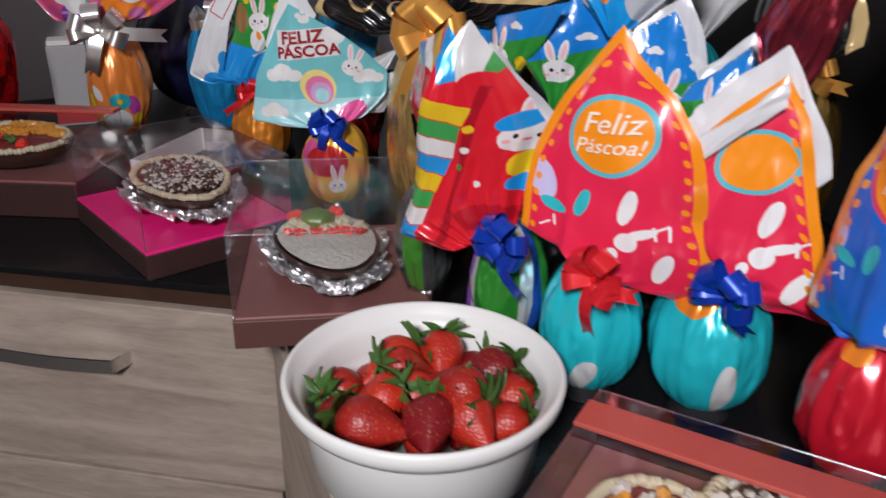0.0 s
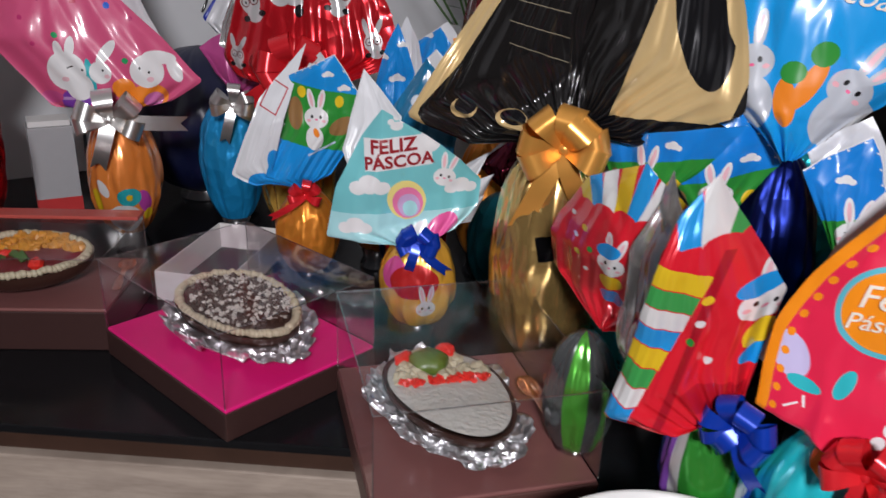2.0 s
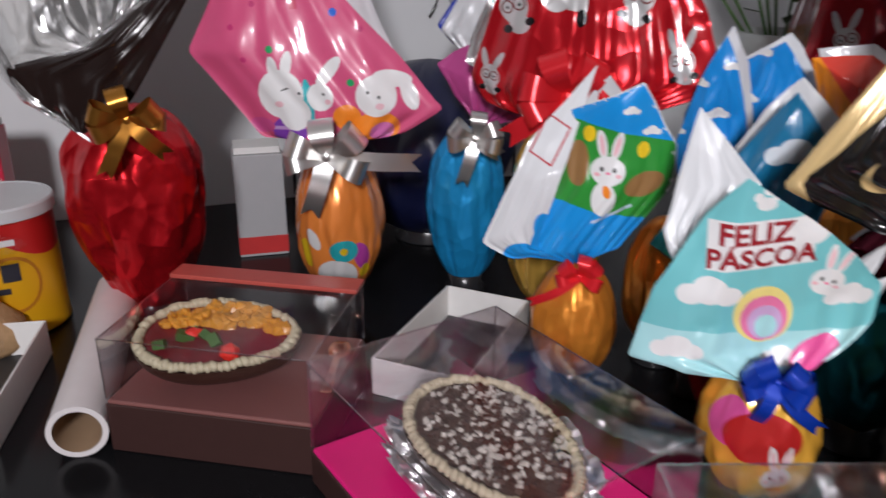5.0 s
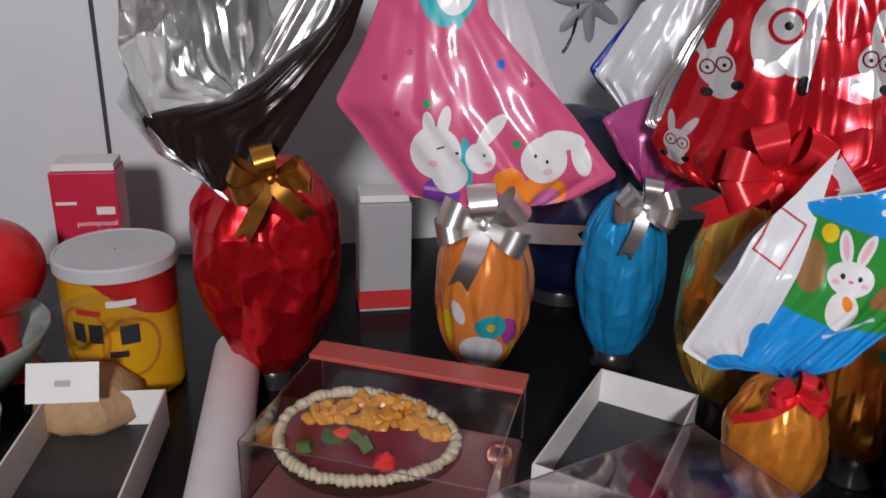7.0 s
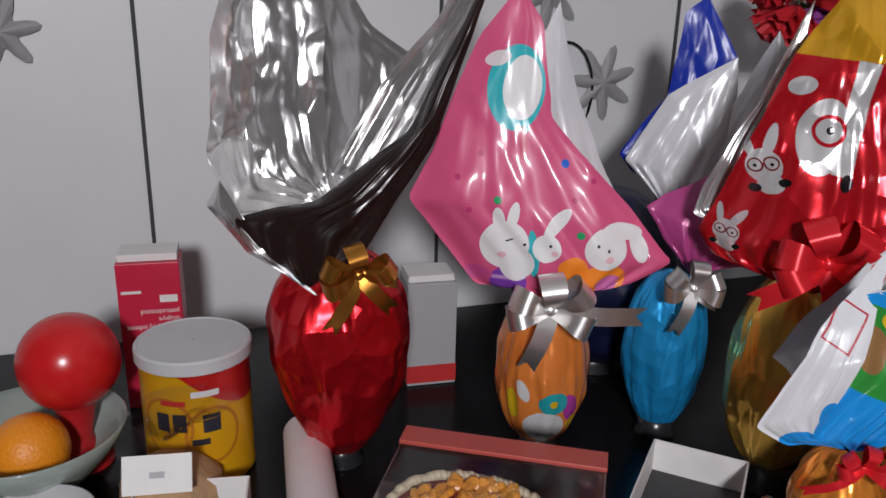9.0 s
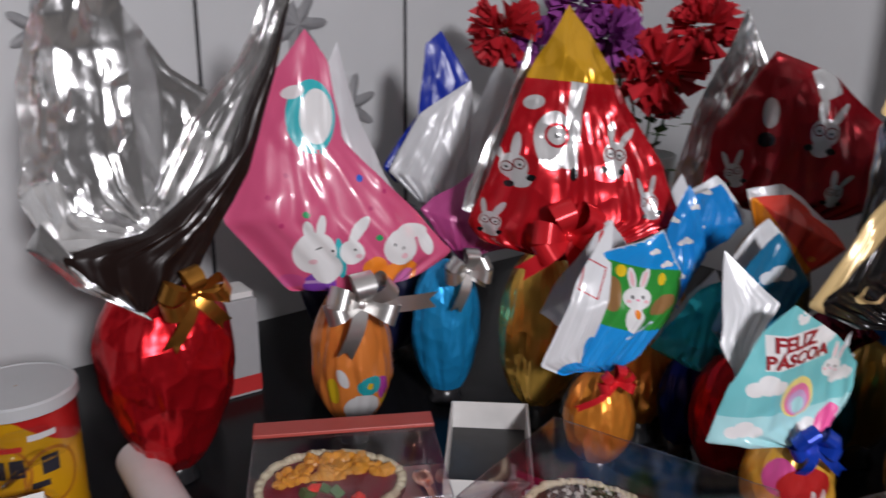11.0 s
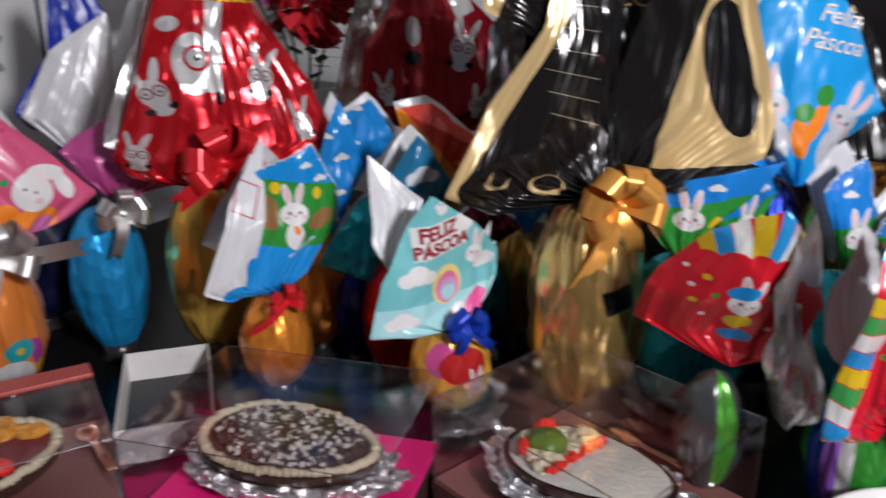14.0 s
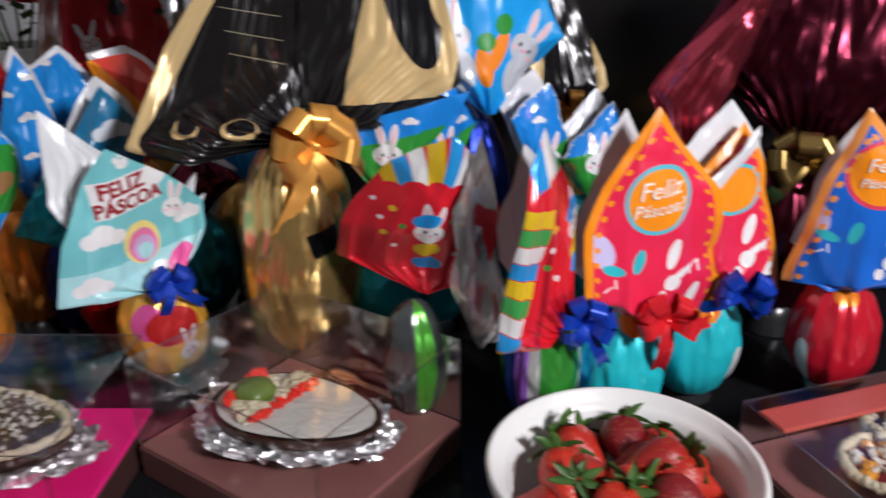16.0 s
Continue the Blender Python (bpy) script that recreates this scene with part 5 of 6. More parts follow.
def party_shapes(left=True):
    out = []
    for k in range(9):
        out.append(("box", -6.8 + 0.42 * k, -0.6 + 1.25 * k, 2.0, 0.62, -16, R4[k % 4]))
    for k in range(6):
        out.append(("box", -3.5 + 1.6 * k, 14.5, 0.7, 3.4, 18 - 10 * k, R4[(k + 1) % 4]))
    out += [("disc", -1.2 + 1.5 * k, 11.4 - 0.35 * abs(k - 1.5), 1.0, 1.0, 0, (0.7, 0.015, 0.03)) for k in range(4)]
    out += rabbit(1.2, 7.2, 1.1, -10) + [("disc", 0.9, 8.4, 1.1, 0.6, 15, SKY), ("disc", 1.3, 5.2, 0.8, 1.0, 0, YELLOW), ("disc", 1.4, 3.9, 0.9, 0.7, 0, SKY)]
    # the narrow dark red strip paints a central fold's shade into the print
    out += [("box", 3.1, 3.4, 0.5, 4.2, 8, (0.02, 0.05, 0.25)), ("box", -1.9, 5.0, 0.25, 6.0, -10, (0.40, 0.008, 0.02)), ("disc", 3.4, 9.6, 0.9, 0.5, 30, YELLOW), ("disc", -0.4, 1.6, 1.6, 0.9, 0, (0.48, 0.008, 0.02)), ("box", 2.2, 1.2, 0.9, 0.35, 35, WHITE)]
    out += dots([(-1.6, 6.5), (3.0, 6.2), (2.6, 4.2), (-1.0, 4.0)], 0.25, WHITE) + dots([(-1.4, 8.0), (2.8, 8.4)], 0.28, YELLOW) + dots([(-2.0, 5.2), (3.4, 4.9)], 0.24, GREEN)
    return out


def party_fan():
    out = [("disc", -2.2 + 1.5 * k, 9.0 - 0.3 * abs(k - 1.5), 1.0, 1.0, 0, (0.7, 0.015, 0.03)) for k in range(4)]
    out = [("box", -3.0 + 1.25 * k, 11.6, 0.55, 2.6, 24 - 9 * k, R4[k % 3]) for k in range(7)] + out
    out += rabbit(0.2, 5.6, 1.0, -10) + [("disc", 0.0, 6.7, 1.0, 0.55, 15, SKY), ("disc", 0.2, 4.0, 0.9, 0.7, 0, YELLOW), ("disc", 0.3, 2.6, 1.0, 0.6, 0, SKY)]
    out += dots([(-3.0, 6.5), (2.6, 7.4), (2.2, 3.6), (-2.0, 4.0), (-3.4, 8.0)], 0.2, WHITE) + dots([(-2.2, 7.4), (2.6, 5.6), (-2.8, 5.2)], 0.26, YELLOW) + dots([(-1.6, 6.0), (1.9, 6.6)], 0.24, GREEN)
    return out


party_print = printed("party_print", (0.70, 0.015, 0.03), party_shapes(True), 0.25, 0.2)
party_print2 = printed("party_print_dotted", (0.66, 0.015, 0.03), party_fan(), 0.25, 0.2)
w = wrapped((0.052, 0.56), "small striped foil egg in red party bag with rainbow")
sheet("front_sheet", w, (0.045, 0.545, 0.972), [(0.008, 0.540, 0.956), (-0.033, 0.545, 0.968), (-0.014, 0.548, 1.039), (0.003, 0.55, 1.101)], (0.022, 0.55, 1.124), [(0.062, 0.548, 0.980), (0.078, 0.556, 1.050), (0.045, 0.555, 1.096)], party_print, 0.020, 5, 0.010, 26, crease=1.4)
sheet("back_sheet", w, (0.045, 0.565, 0.975), (0.008, 0.575, 1.02), (0.035, 0.575, 1.105), (0.085, 0.58, 1.05), white_inside, -0.01, 4, 0.005, 27)
body_ = egg_body("egg", w, (0.055, 0.568), 0.862, 0.975, 0.032, stripe_egg, 12, 0.03, -0.03, 10)
cup(w, (0.052, 0.56), 0.862, 0.036)
bow(w, (0.048, 0.525, 0.972), 0.024, bow_blue, 6, ((0.5, -1.1), (-0.4, -0.6)), 0.5, 10)

w = wrapped((-0.012, 0.648), "small green foil egg in dotted red party bag")
sheet("front_sheet", w, (0.0, 0.648, 0.976), [(-0.022, 0.725, 0.992), (-0.034, 0.705, 1.030), (-0.018, 0.665, 1.088)], (0.010, 0.625, 1.110), [(0.030, 0.615, 0.985), (0.046, 0.602, 1.030), (0.034, 0.610, 1.080)], party_print2, 0.018, 5, 0.008, 28, crease=1.3)
sheet("silver_side", w, (0.020, 0.612, 0.935), (0.004, 0.625, 0.99), (0.022, 0.61, 1.11), (0.036, 0.592, 0.95), silver_foil, 0.01, 3, 0.006, 29, "silver inside of the bag", crease=2)
egg_body("egg", w, (-0.012, 0.648), 0.868, 0.975, 0.027, silver_green_egg, 10, 0.04, -0.03, 11)
cup(w, (-0.012, 0.648), 0.868, 0.03, material=film_clear)

# red bags with orange border and round greeting
def greeting_shapes(disc, ring, cx=0.7, cy=9.3):
    out = []
    out.append(("disc", cx, cy, 2.75, 2.75, 0, ring))
    out.append(("disc", cx, cy, 2.42, 2.42, 0, disc))
    out += [("disc", -3.6, 5.6, 0.9, 1.5, 28, (0.55, 0.5, 0.75)), ("disc", -2.6, 4.0, 1.0, 0.4, -20, TEAL), ("disc", -0.6, 4.5, 0.45, 1.0, -15, TEAL), ("disc", 2.3, 4.7, 0.5, 1.3, -12, WHITE), ("disc", 2.4, 2.2, 0.7, 0.7, 0, WHITE),
            ("disc", 3.2, 2.9, 0.9, 0.35, 20, WHITE), ("disc", 4.4, 0.4, 0.5, 1.3, -22, WHITE), ("disc", 1.6, 1.2, 0.35, 0.5, 0, WHITE), ("box", 4.2, 3.4, 0.5, 0.08, 30, WHITE), ("box", 3.9, 3.0, 0.08, 0.5, 10, WHITE), ("box", 4.7, 3.1, 0.08, 0.5, 10, WHITE),
            ("box", -3.0, 2.6, 0.4, 0.07, 30, WHITE), ("box", -2.4, 2.9, 0.07, 0.4, 10, WHITE)]
    return out


ORG = (0.86, 0.27, 0.01)
J_print = printed("red_greeting_print", (0.74, 0.02, 0.07), greeting_shapes(ORG, (0.1, 0.45, 0.55)), 0.3, border=(0.8, ORG, 0.26))
white_ink = simple("cream_white_ink", (0.80, 0.72, 0.62), 0.4)
w = wrapped((0.117, 0.528), "small teal egg in red bag with orange greeting disc")
_, sJ = sheet("front_sheet", w, (0.110, 0.512, 0.964), (0.056, 0.530, 0.984), (0.115, 0.512, 1.127), (0.190, 0.492, 0.946), J_print, 0.016, 3, 0.003, 30, arch=0.13, corner=0.34, droop=0.04, nu=56, nv=56)
sheet("back_sheet", w, (0.112, 0.53, 0.966), (0.07, 0.56, 1.0), (0.125, 0.545, 1.12), (0.196, 0.51, 0.95), white_inside, -0.01, 3, 0.004, 31)
lettering("Feliz", w, sJ, 0.7, 10.15, 1.95, white_ink, 4, 0.25, 0.01)
lettering("Páscoa!", w, sJ, 0.7, 8.65, 1.4, white_ink, 4, 0.25, 0.01)
egg_body("egg", w, (0.116, 0.530), 0.850, 0.965, 0.0385, teal_egg1, 14, 0.03, -0.1, 12)
cup(w, (0.116, 0.530), 0.850, 0.035)
bow(w, (0.110, 0.488, 0.962), 0.026, bow_red, 6, ((-0.1, -1.2), (0.9, 0.0)), 0.5, 12)

K_print = printed("red_greeting_print_folded", (0.72, 0.02, 0.07), [("disc", 0.9, 8.2, 2.1, 2.1, 0, (0.1, 0.45, 0.55)), ("disc", 0.9, 8.2, 1.8, 1.8, 0, ORG)] + greeting_shapes(ORG, ORG)[5:], 0.3, border=(0.9, ORG, 0.3))
w = wrapped((0.199, 0.505), "small teal egg in red greeting bag with folded top")
sheet("front_sheet", w, (0.192, 0.486, 0.966), (0.155, 0.503, 1.042), (0.208, 0.484, 1.102), (0.262, 0.458, 0.944), K_print, 0.014, 3, 0.004, 32, corner=0.45, droop=0.02)
sheet("folded_top", w, (0.160, 0.490, 1.040), (0.157, 0.492, 1.056), (0.206, 0.470, 1.102), (0.207, 0.470, 1.086), white_inside, 0.004, 2, 0.0005, 33, "white folded top edge", corner=0.25, crease=0.15, arch=0, curl=0)
sheet("back_sheet", w, (0.20, 0.51, 0.97), (0.17, 0.53, 1.06), (0.215, 0.50, 1.118), (0.25, 0.478, 1.04), back_print, 0.004, 3, 0.004, 34)
egg_body("egg", w, (0.198, 0.505), 0.850, 0.968, 0.0425, teal_egg2, 14, 0.03, -0.1, 13)
cup(w, (0.198, 0.505), 0.850, 0.037)
bow(w, (0.192, 0.462, 0.966), 0.026, bow_blue, 6, ((-1.0, -0.5), (0.5, -0.6)), 0.5, 13)

L_print = printed("blue_greeting_print", (0.01, 0.13, 0.58), greeting_shapes(ORG, (0.7, 0.05, 0.1)), 0.3, border=(0.8, (0.8, 0.3, 0.06), 0.3))
w = wrapped((0.258, 0.405), "small red egg in blue bag with orange greeting disc")
_, sL = sheet("front_sheet", w, (0.249, 0.394, 0.975), (0.234, 0.446, 0.966), (0.246, 0.405, 1.120), (0.266, 0.330, 0.985), L_print, 0.014, 3, 0.004, 35, corner=0.34, droop=0.03)
lettering("Feliz", w, sL, 0.7, 10.1, 1.5, white_ink, 4, 0.25, 0.01)
lettering("Páscoa!", w, sL, 0.7, 8.7, 1.1, white_ink, 4, 0.25, 0.01)
sheet("back_sheet", w, (0.265, 0.40, 0.975), (0.255, 0.45, 0.99), (0.262, 0.41, 1.11), (0.28, 0.35, 1.0), white_inside, -0.01, 3, 0.004, 36)
egg_body("egg", w, (0.260, 0.405), 0.866, 0.975, 0.036, red_egg, 14, 0.03, -0.06, 14)
cup(w, (0.260, 0.405), 0.866, 0.036)

# blue rabbit bags standing behind
M_shapes = [("box", 0, 3.0, 12, 2.6, 14, GREEN), ("disc", 2.6, 4.0, 0.6, 0.8, 0, YELLOW)] + rabbit(0.2, 4.4, 1.15, 0) + cloud(-1.0, 8.4, 0.55) + cloud(2.2, 7.4, 0.55) + [("disc", -2.4, 3.2, 0.6, 1.4, 0, (0.3, 0.16, 0.06))]
M_print = printed("blue_meadow_print", (0.01, 0.22, 0.68), M_shapes, 0.28, border=(0.12, WHITE, 0.1))


def meadow_bag(N, L, A, R, seed, lean=0.0):
    w = wrapped((N[0] + 0.012, N[1] + 0.02), "egg in blue meadow bag printed with a rabbit")
    sheet("front_sheet", w, N, L, A, R, M_print, 0.012, 3, 0.005, seed, corner=0.55)
    back = Vector((0.012, 0.022, 0.006))
    sheet("back_sheet", w, Vector(N) + back, Vector(L) + back, Vector(A) + back * 1.3, Vector(R) + back, white_inside, 0.0, 3, 0.005, seed + 1, corner=0.55)
    egg_body("egg", w, (N[0] + 0.012, N[1] + 0.02), 0.868, N[2] + 0.004, 0.036, dark_gold if seed % 2 else teal_foil, 12, 0.03, -0.03, seed)
    cup(w, (N[0] + 0.012, N[1] + 0.02), 0.868, 0.034)
    return w


meadow_bag((0.107, 0.725, 1.012), (0.066, 0.735, 1.08), (0.117, 0.722, 1.124), (0.153, 0.715, 1.082), 40)
meadow_bag((0.188, 0.662, 1.000), (0.148, 0.675, 1.090), (0.188, 0.662, 1.118), (0.214, 0.652, 1.040), 42)
meadow_bag((0.219, 0.629, 0.998), (0.186, 0.642, 1.046), (0.237, 0.622, 1.097), (0.254, 0.612, 1.060), 44)
meadow_bag((0.054, 0.745, 1.020), (0.018, 0.782, 1.088), (0.060, 0.745, 1.085), (0.110, 0.694, 1.120), 46)

# large sky-blue bag with rabbits and carrots
PALE = (0.52, 0.55, 0.60)
N_shapes = ([("disc", -3.4, 4.6, 1.8, 2.2, 0, PALE)] + rabbit(-3.6, 7.6, 1.5, 12, PALE) + [("disc", 3.0, 3.6, 2.0, 2.4, 0, PALE)] + rabbit(3.2, 6.2, 1.5, -42, PALE) + [("disc", 0.6, 6.4, 0.7, 2.0, -25, ORANGE), ("disc", -0.8, 5.0, 0.8, 1.8, 10, ORANGE), ("disc", 1.2, 8.6, 0.9, 0.9, 0, GREEN), ("disc", -0.6, 7.2, 0.9, 0.8, 0, GREEN)])
N_print = printed("sky_blue_rabbits_print", (0.01, 0.33, 0.78), N_shapes, 0.32)
w = wrapped((0.165, 0.73), "egg in large sky-blue bag with rabbits and carrots")
_, sN = sheet("front_sheet", w, (0.155, 0.708, 1.085), (0.088, 0.745, 1.140), (0.140, 0.725, 1.30), (0.222, 0.670, 1.155), N_print, 0.02, 3, 0.006, 50, corner=0.45)
lettering("Feliz\nPáscoa", w, sN, 1.8, 14.0, 2.2, white_ink, -12, 0.3, 0.01)
egg_body("egg", w, (0.165, 0.735), 0.866, 1.09, 0.040, navy_foil, 14, 0.03, 0.0, 15)
cup(w, (0.165, 0.735), 0.866, 0.04)

# white bag with a red oval, black-gold bag, maroon wraps
w = wrapped((0.27, 0.86), "egg in white bag printed with a red oval")
oval = printed("white_red_oval_print", (0.72, 0.72, 0.73), [("disc", 0, 11, 4.2, 2.6, 12, (0.6, 0.02, 0.07))], 0.35)
sheet("front_sheet", w, (0.265, 0.84, 1.06), (0.20, 0.90, 1.14), (0.27, 0.85, 1.30), (0.335, 0.79, 1.15), oval, 0.015, 3, 0.005, 52)
egg_body("egg", w, (0.27, 0.86), 0.866, 1.065, 0.04, teal_foil, 14, 0.03, 0.0, 16)
cup(w, (0.27, 0.86), 0.866, 0.04)
w = wrapped((0.345, 0.76), "egg in ribbed black and gold wrap")
P_print = printed("black_gold_edge_print", (0.012, 0.011, 0.011), [("box", -3.4, 6, 0.7, 14, 0, GOLD_INK), ("box", 3.6, 6, 0.6, 14, 8, GOLD_INK), ("box", 0, 0.4, 8, 0.7, 6, GOLD_INK)], 0.22, 0.2, 0.6)
sheet("front_sheet", w, (0.342, 0.746, 1.050), (0.300, 0.795, 1.09), (0.325, 0.77, 1.24), (0.375, 0.71, 1.085), P_print, 0.015, 6, 0.006, 54, crease=2)
egg_body("egg", w, (0.345, 0.76), 0.866, 1.055, 0.045, dark_gold, 16, 0.03, 0.0, 17)
cup(w, (0.345, 0.76), 0.866, 0.04)
bow(w, (0.335, 0.73, 1.055), 0.03, bow_gold, 5, ((-1.2, -0.1), (0.9, -0.2)), 0.45, 17)
w = wrapped((0.255, 0.565), "egg in glossy rose-red foil wrap")
sheet("front_sheet", w, (0.241, 0.552, 1.040), (0.226, 0.582, 1.115), (0.275, 0.495, 1.225), (0.252, 0.528, 1.095), rose_foil, 0.01, 4, 0.008, 56, crease=2, corner=0.4)
egg_body("egg", w, (0.25, 0.57), 0.866, 1.045, 0.036, rose_foil, 14, 0.03, 0.0, 18)
cup(w, (0.25, 0.57), 0.866, 0.036)
w = wrapped((0.375, 0.50), "large dark maroon foil-wrapped egg with gold bow")
sheet("front_sheet", w, (0.364, 0.487, 1.040), (0.325, 0.60, 1.130), (0.365, 0.486, 1.28), (0.398, 0.385, 1.110), maroon_foil, 0.02, 6, 0.010, 58, crease=1.6, corner=0.4)
sheet("back_sheet", w, (0.38, 0.49, 1.045), (0.36, 0.60, 1.13), (0.41, 0.50, 1.27), (0.43, 0.39, 1.12), maroon_foil, -0.01, 6, 0.010, 59, crease=1.6, corner=0.4)
egg_body("egg", w, (0.38, 0.50), 0.866, 1.05, 0.055, maroon_foil, 18, 0.03, 0.05, 19)
cup(w, (0.38, 0.50), 0.866, 0.045)
bow(w, (0.335, 0.475, 1.045), 0.036, foil("old_gold_ribbon", (0.36, 0.24, 0.08), 0.25, 0.2, 30), 7, ((-0.6, -0.9),), 0.5, 19)

# small bags in the middle of the back row
small_blue = printed("small_blue_cloud_print", (0.01, 0.24, 0.66), cloud(0.4, 6.5, 0.6) + cloud(0.8, 10.2, 0.75) + cloud(-0.9, 12.6, 0.6) + cloud(1.4, 14.0, 0.5) + cloud(-2.2, 8.6, 0.6) + cloud(-1.2, 4.0, 0.5) + [("box", 0, 0.5, 6, 1.6, 0, GREEN)] + rabbit(0.6, 2.2, 0.7), 0.28)
navy_cloud = printed("navy_cloud_print", (0.01, 0.15, 0.30), cloud(1.6, 9.6, 1.5, (0.60, 0.65, 0.70)) + cloud(-1.4, 5.2, 1.0, (0.60, 0.65, 0.70)) + cloud(-1.0, 1.6, 1.3, (0.6, 0.65, 0.72)) + [("disc", -1.6, 6.0, 0.7, 0.7, 0, YELLOW)], 0.28)
orange_dot = printed("orange_red_dot_print", (0.72, 0.05, 0.03), [("box", 0, 6, 1.0, 9, 40, ORG)] + dots([(1.5, 4), (2.5, 5.5), (3, 3.5), (1, 2)], 0.35, (0.8, 0.25, 0.05)), 0.3)


def small_bag(at, N, L, A, R, mat, egg_mat, half, seed, label, bottom=0.86):
    w = wrapped(at, label)
    sheet("front_sheet", w, N, L, A, R, mat, 0.012, 4, 0.007, seed, crease=2.0)
    b = Vector((0.01, 0.02, 0.004))
    L, R = (p[-1] if isinstance(p, list) else p for p in (L, R))
    sheet("back_sheet", w, Vector(N) + b, Vector(L) + b, Vector(A) + b, Vector(R) + b, white_inside, 0, 4, 0.005, seed + 1)
    egg_body("egg", w, at, bottom, N[2] + 0.004, half, egg_mat, 12, 0.03, -0.03, seed)
    cup(w, at, bottom, half)
    return w


small_bag((-0.150, 1.085), (-0.135, 1.065, 0.985), (-0.155, 1.085, 1.05), (-0.127, 1.065, 1.148), (-0.105, 1.05, 1.07), small_blue, orange_foil, 0.034, 60, "orange egg in small blue cloud bag")
small_bag((-0.112, 0.972), (-0.115, 0.955, 0.99), [(-0.150, 0.962, 1.03), (-0.140, 0.955, 1.075)], (-0.105, 0.945, 1.128), [(-0.085, 0.945, 1.0), (-0.065, 0.940, 1.075)], navy_cloud, red_foil, 0.034, 62, "red egg in navy bag printed with clouds")
small_bag((-0.110, 1.12), (-0.10, 1.10, 1.03), (-0.13, 1.11, 1.09), (-0.078, 1.08, 1.142), (-0.055, 1.06, 1.10), small_blue, dark_gold, 0.034, 64, "gold egg in small blue bag behind others")
small_bag((-0.02, 1.06), (-0.03, 1.03, 1.02), (-0.068, 1.04, 1.135), (-0.03, 1.03, 1.14), (0.012, 0.985, 1.09), orange_dot, orange_foil, 0.036, 66, "orange egg in orange and red dotted bag")
w = small_bag((-0.125, 1.03), (-0.13, 1.005, 0.965), (-0.175, 1.02, 0.985), (-0.115, 1.005, 1.06), (-0.095, 0.99, 0.965), teal_foil, navy_foil, 0.026, 68, "crumpled teal foil bag with small egg", 0.86)
bow(w, (-0.10, 0.995, 0.965), 0.018, bow_blue, 5, ((0.5, -1.0),), 0.5, 68)
small_bag((0.06, 0.985), (0.055, 0.965, 0.99), (0.02, 0.98, 1.04), (0.05, 0.97, 1.07), (0.095, 0.95, 1.03), bunny_blue, dark_gold, 0.036, 70, "bronze egg in dark blue bag behind the gold egg")
small_bag((-0.012, 0.97), (-0.012, 0.95, 0.975), (-0.05, 0.955, 1.01), (-0.01, 0.955, 1.04), (0.03, 0.94, 1.01), maroon_foil, foil("dark_teal_foil", (0.01, 0.14, 0.17), 0.3, 0.5, 40), 0.04, 72, "dark teal foil egg behind the teal bag")


# ---- left-hand clutter ----
# milk powder tin
tin_at = (-0.789, 1.080, TOP + 0.0005)
tin = thing("milk_powder_tin", tin_at, "yellow and red milk powder tin with white plastic lid", "tin")


def tin_material():
    m, nt, b = nodes_of("tin_print")
    b.inputs["Roughness"].default_value, b.inputs["Metallic"].default_value = 0.3, 0.3
    tc = nt.nodes.new("ShaderNodeTexCoord")
    sp = nt.nodes.new("ShaderNodeSeparateXYZ")
    nt.links.new(tc.outputs["Object"], sp.inputs[0])
    n = add(nt, "ShaderNodeTexNoise", Scale=9, Detail=1)
    nt.links.new(tc.outputs["Object"], n.inputs["Vector"])
    a = nt.nodes.new("ShaderNodeMath")
    a.operation = "MULTIPLY_ADD"
    a.inputs[1].default_value = 0.9
    nt.links.new(sp.outputs[0], a.inputs[0])
    nt.links.new(sp.outputs[2], a.inputs[2])
    r = nt.nodes.new("ShaderNodeValToRGB")
    r.color_ramp.interpolation = "CONSTANT"
    r.color_ramp.elements[0].color = (0.78, 0.40, 0.01, 1)
    r.color_ramp.elements[1].position, r.color_ramp.elements[1].color = 0.5, (0.62, 0.02, 0.02, 1)
    g = nt.nodes.new("ShaderNodeMath")
    g.operation = "MULTIPLY_ADD"
    g.inputs[1].default_value, g.inputs[2].default_value = 8.0, -0.5
    s = nt.nodes.new("ShaderNodeMath")
    s.operation = "MULTIPLY"
    s.inputs[1].default_value = 1.0
    nt.links.new(a.outputs[0], s.inputs[0])
    nt.links.new(s.outputs[0], g.inputs[0])
    nt.links.new(g.outputs[0], r.inputs[0])
    nt.links.new(r.outputs[0], b.inputs["Base Color"])
    return m


part("tin_body", lathe_bm([(0.001, 0.0), (0.049, 0.0), (0.051, 0.002), (0.050, 0.005), (0.050, 0.116), (0.0515, 0.119)], tin_at, 64), tin_material(), tin)
part("lid", lathe_bm([(0.0515, 0.1195), (0.0530, 0.120), (0.0530, 0.131), (0.0515, 0.133), (0.0495, 0.133), (0.049, 0.1322), (0.001, 0.1322)], tin_at, 64), simple("grey_white_plastic", (0.50, 0.51, 0.52), 0.4, 0, 0.05, 40, 0.06), tin, "white plastic lid", smooth=False)
ink_dark = simple("dark_ink", (0.02, 0.02, 0.03), 0.4)


def curved_bar(parent, centre, r, a0, a1, z0, z1, material, name="print_bar"):
    rows = [[(centre[0] + r * math.cos(radians(a0 + (a1 - a0) * i / 12)), centre[1] + r * math.sin(radians(a0 + (a1 - a0) * i / 12)), z) for i in range(13)] for z in (z0, z1)]
    return part(name, grid_bm(rows), material, parent)


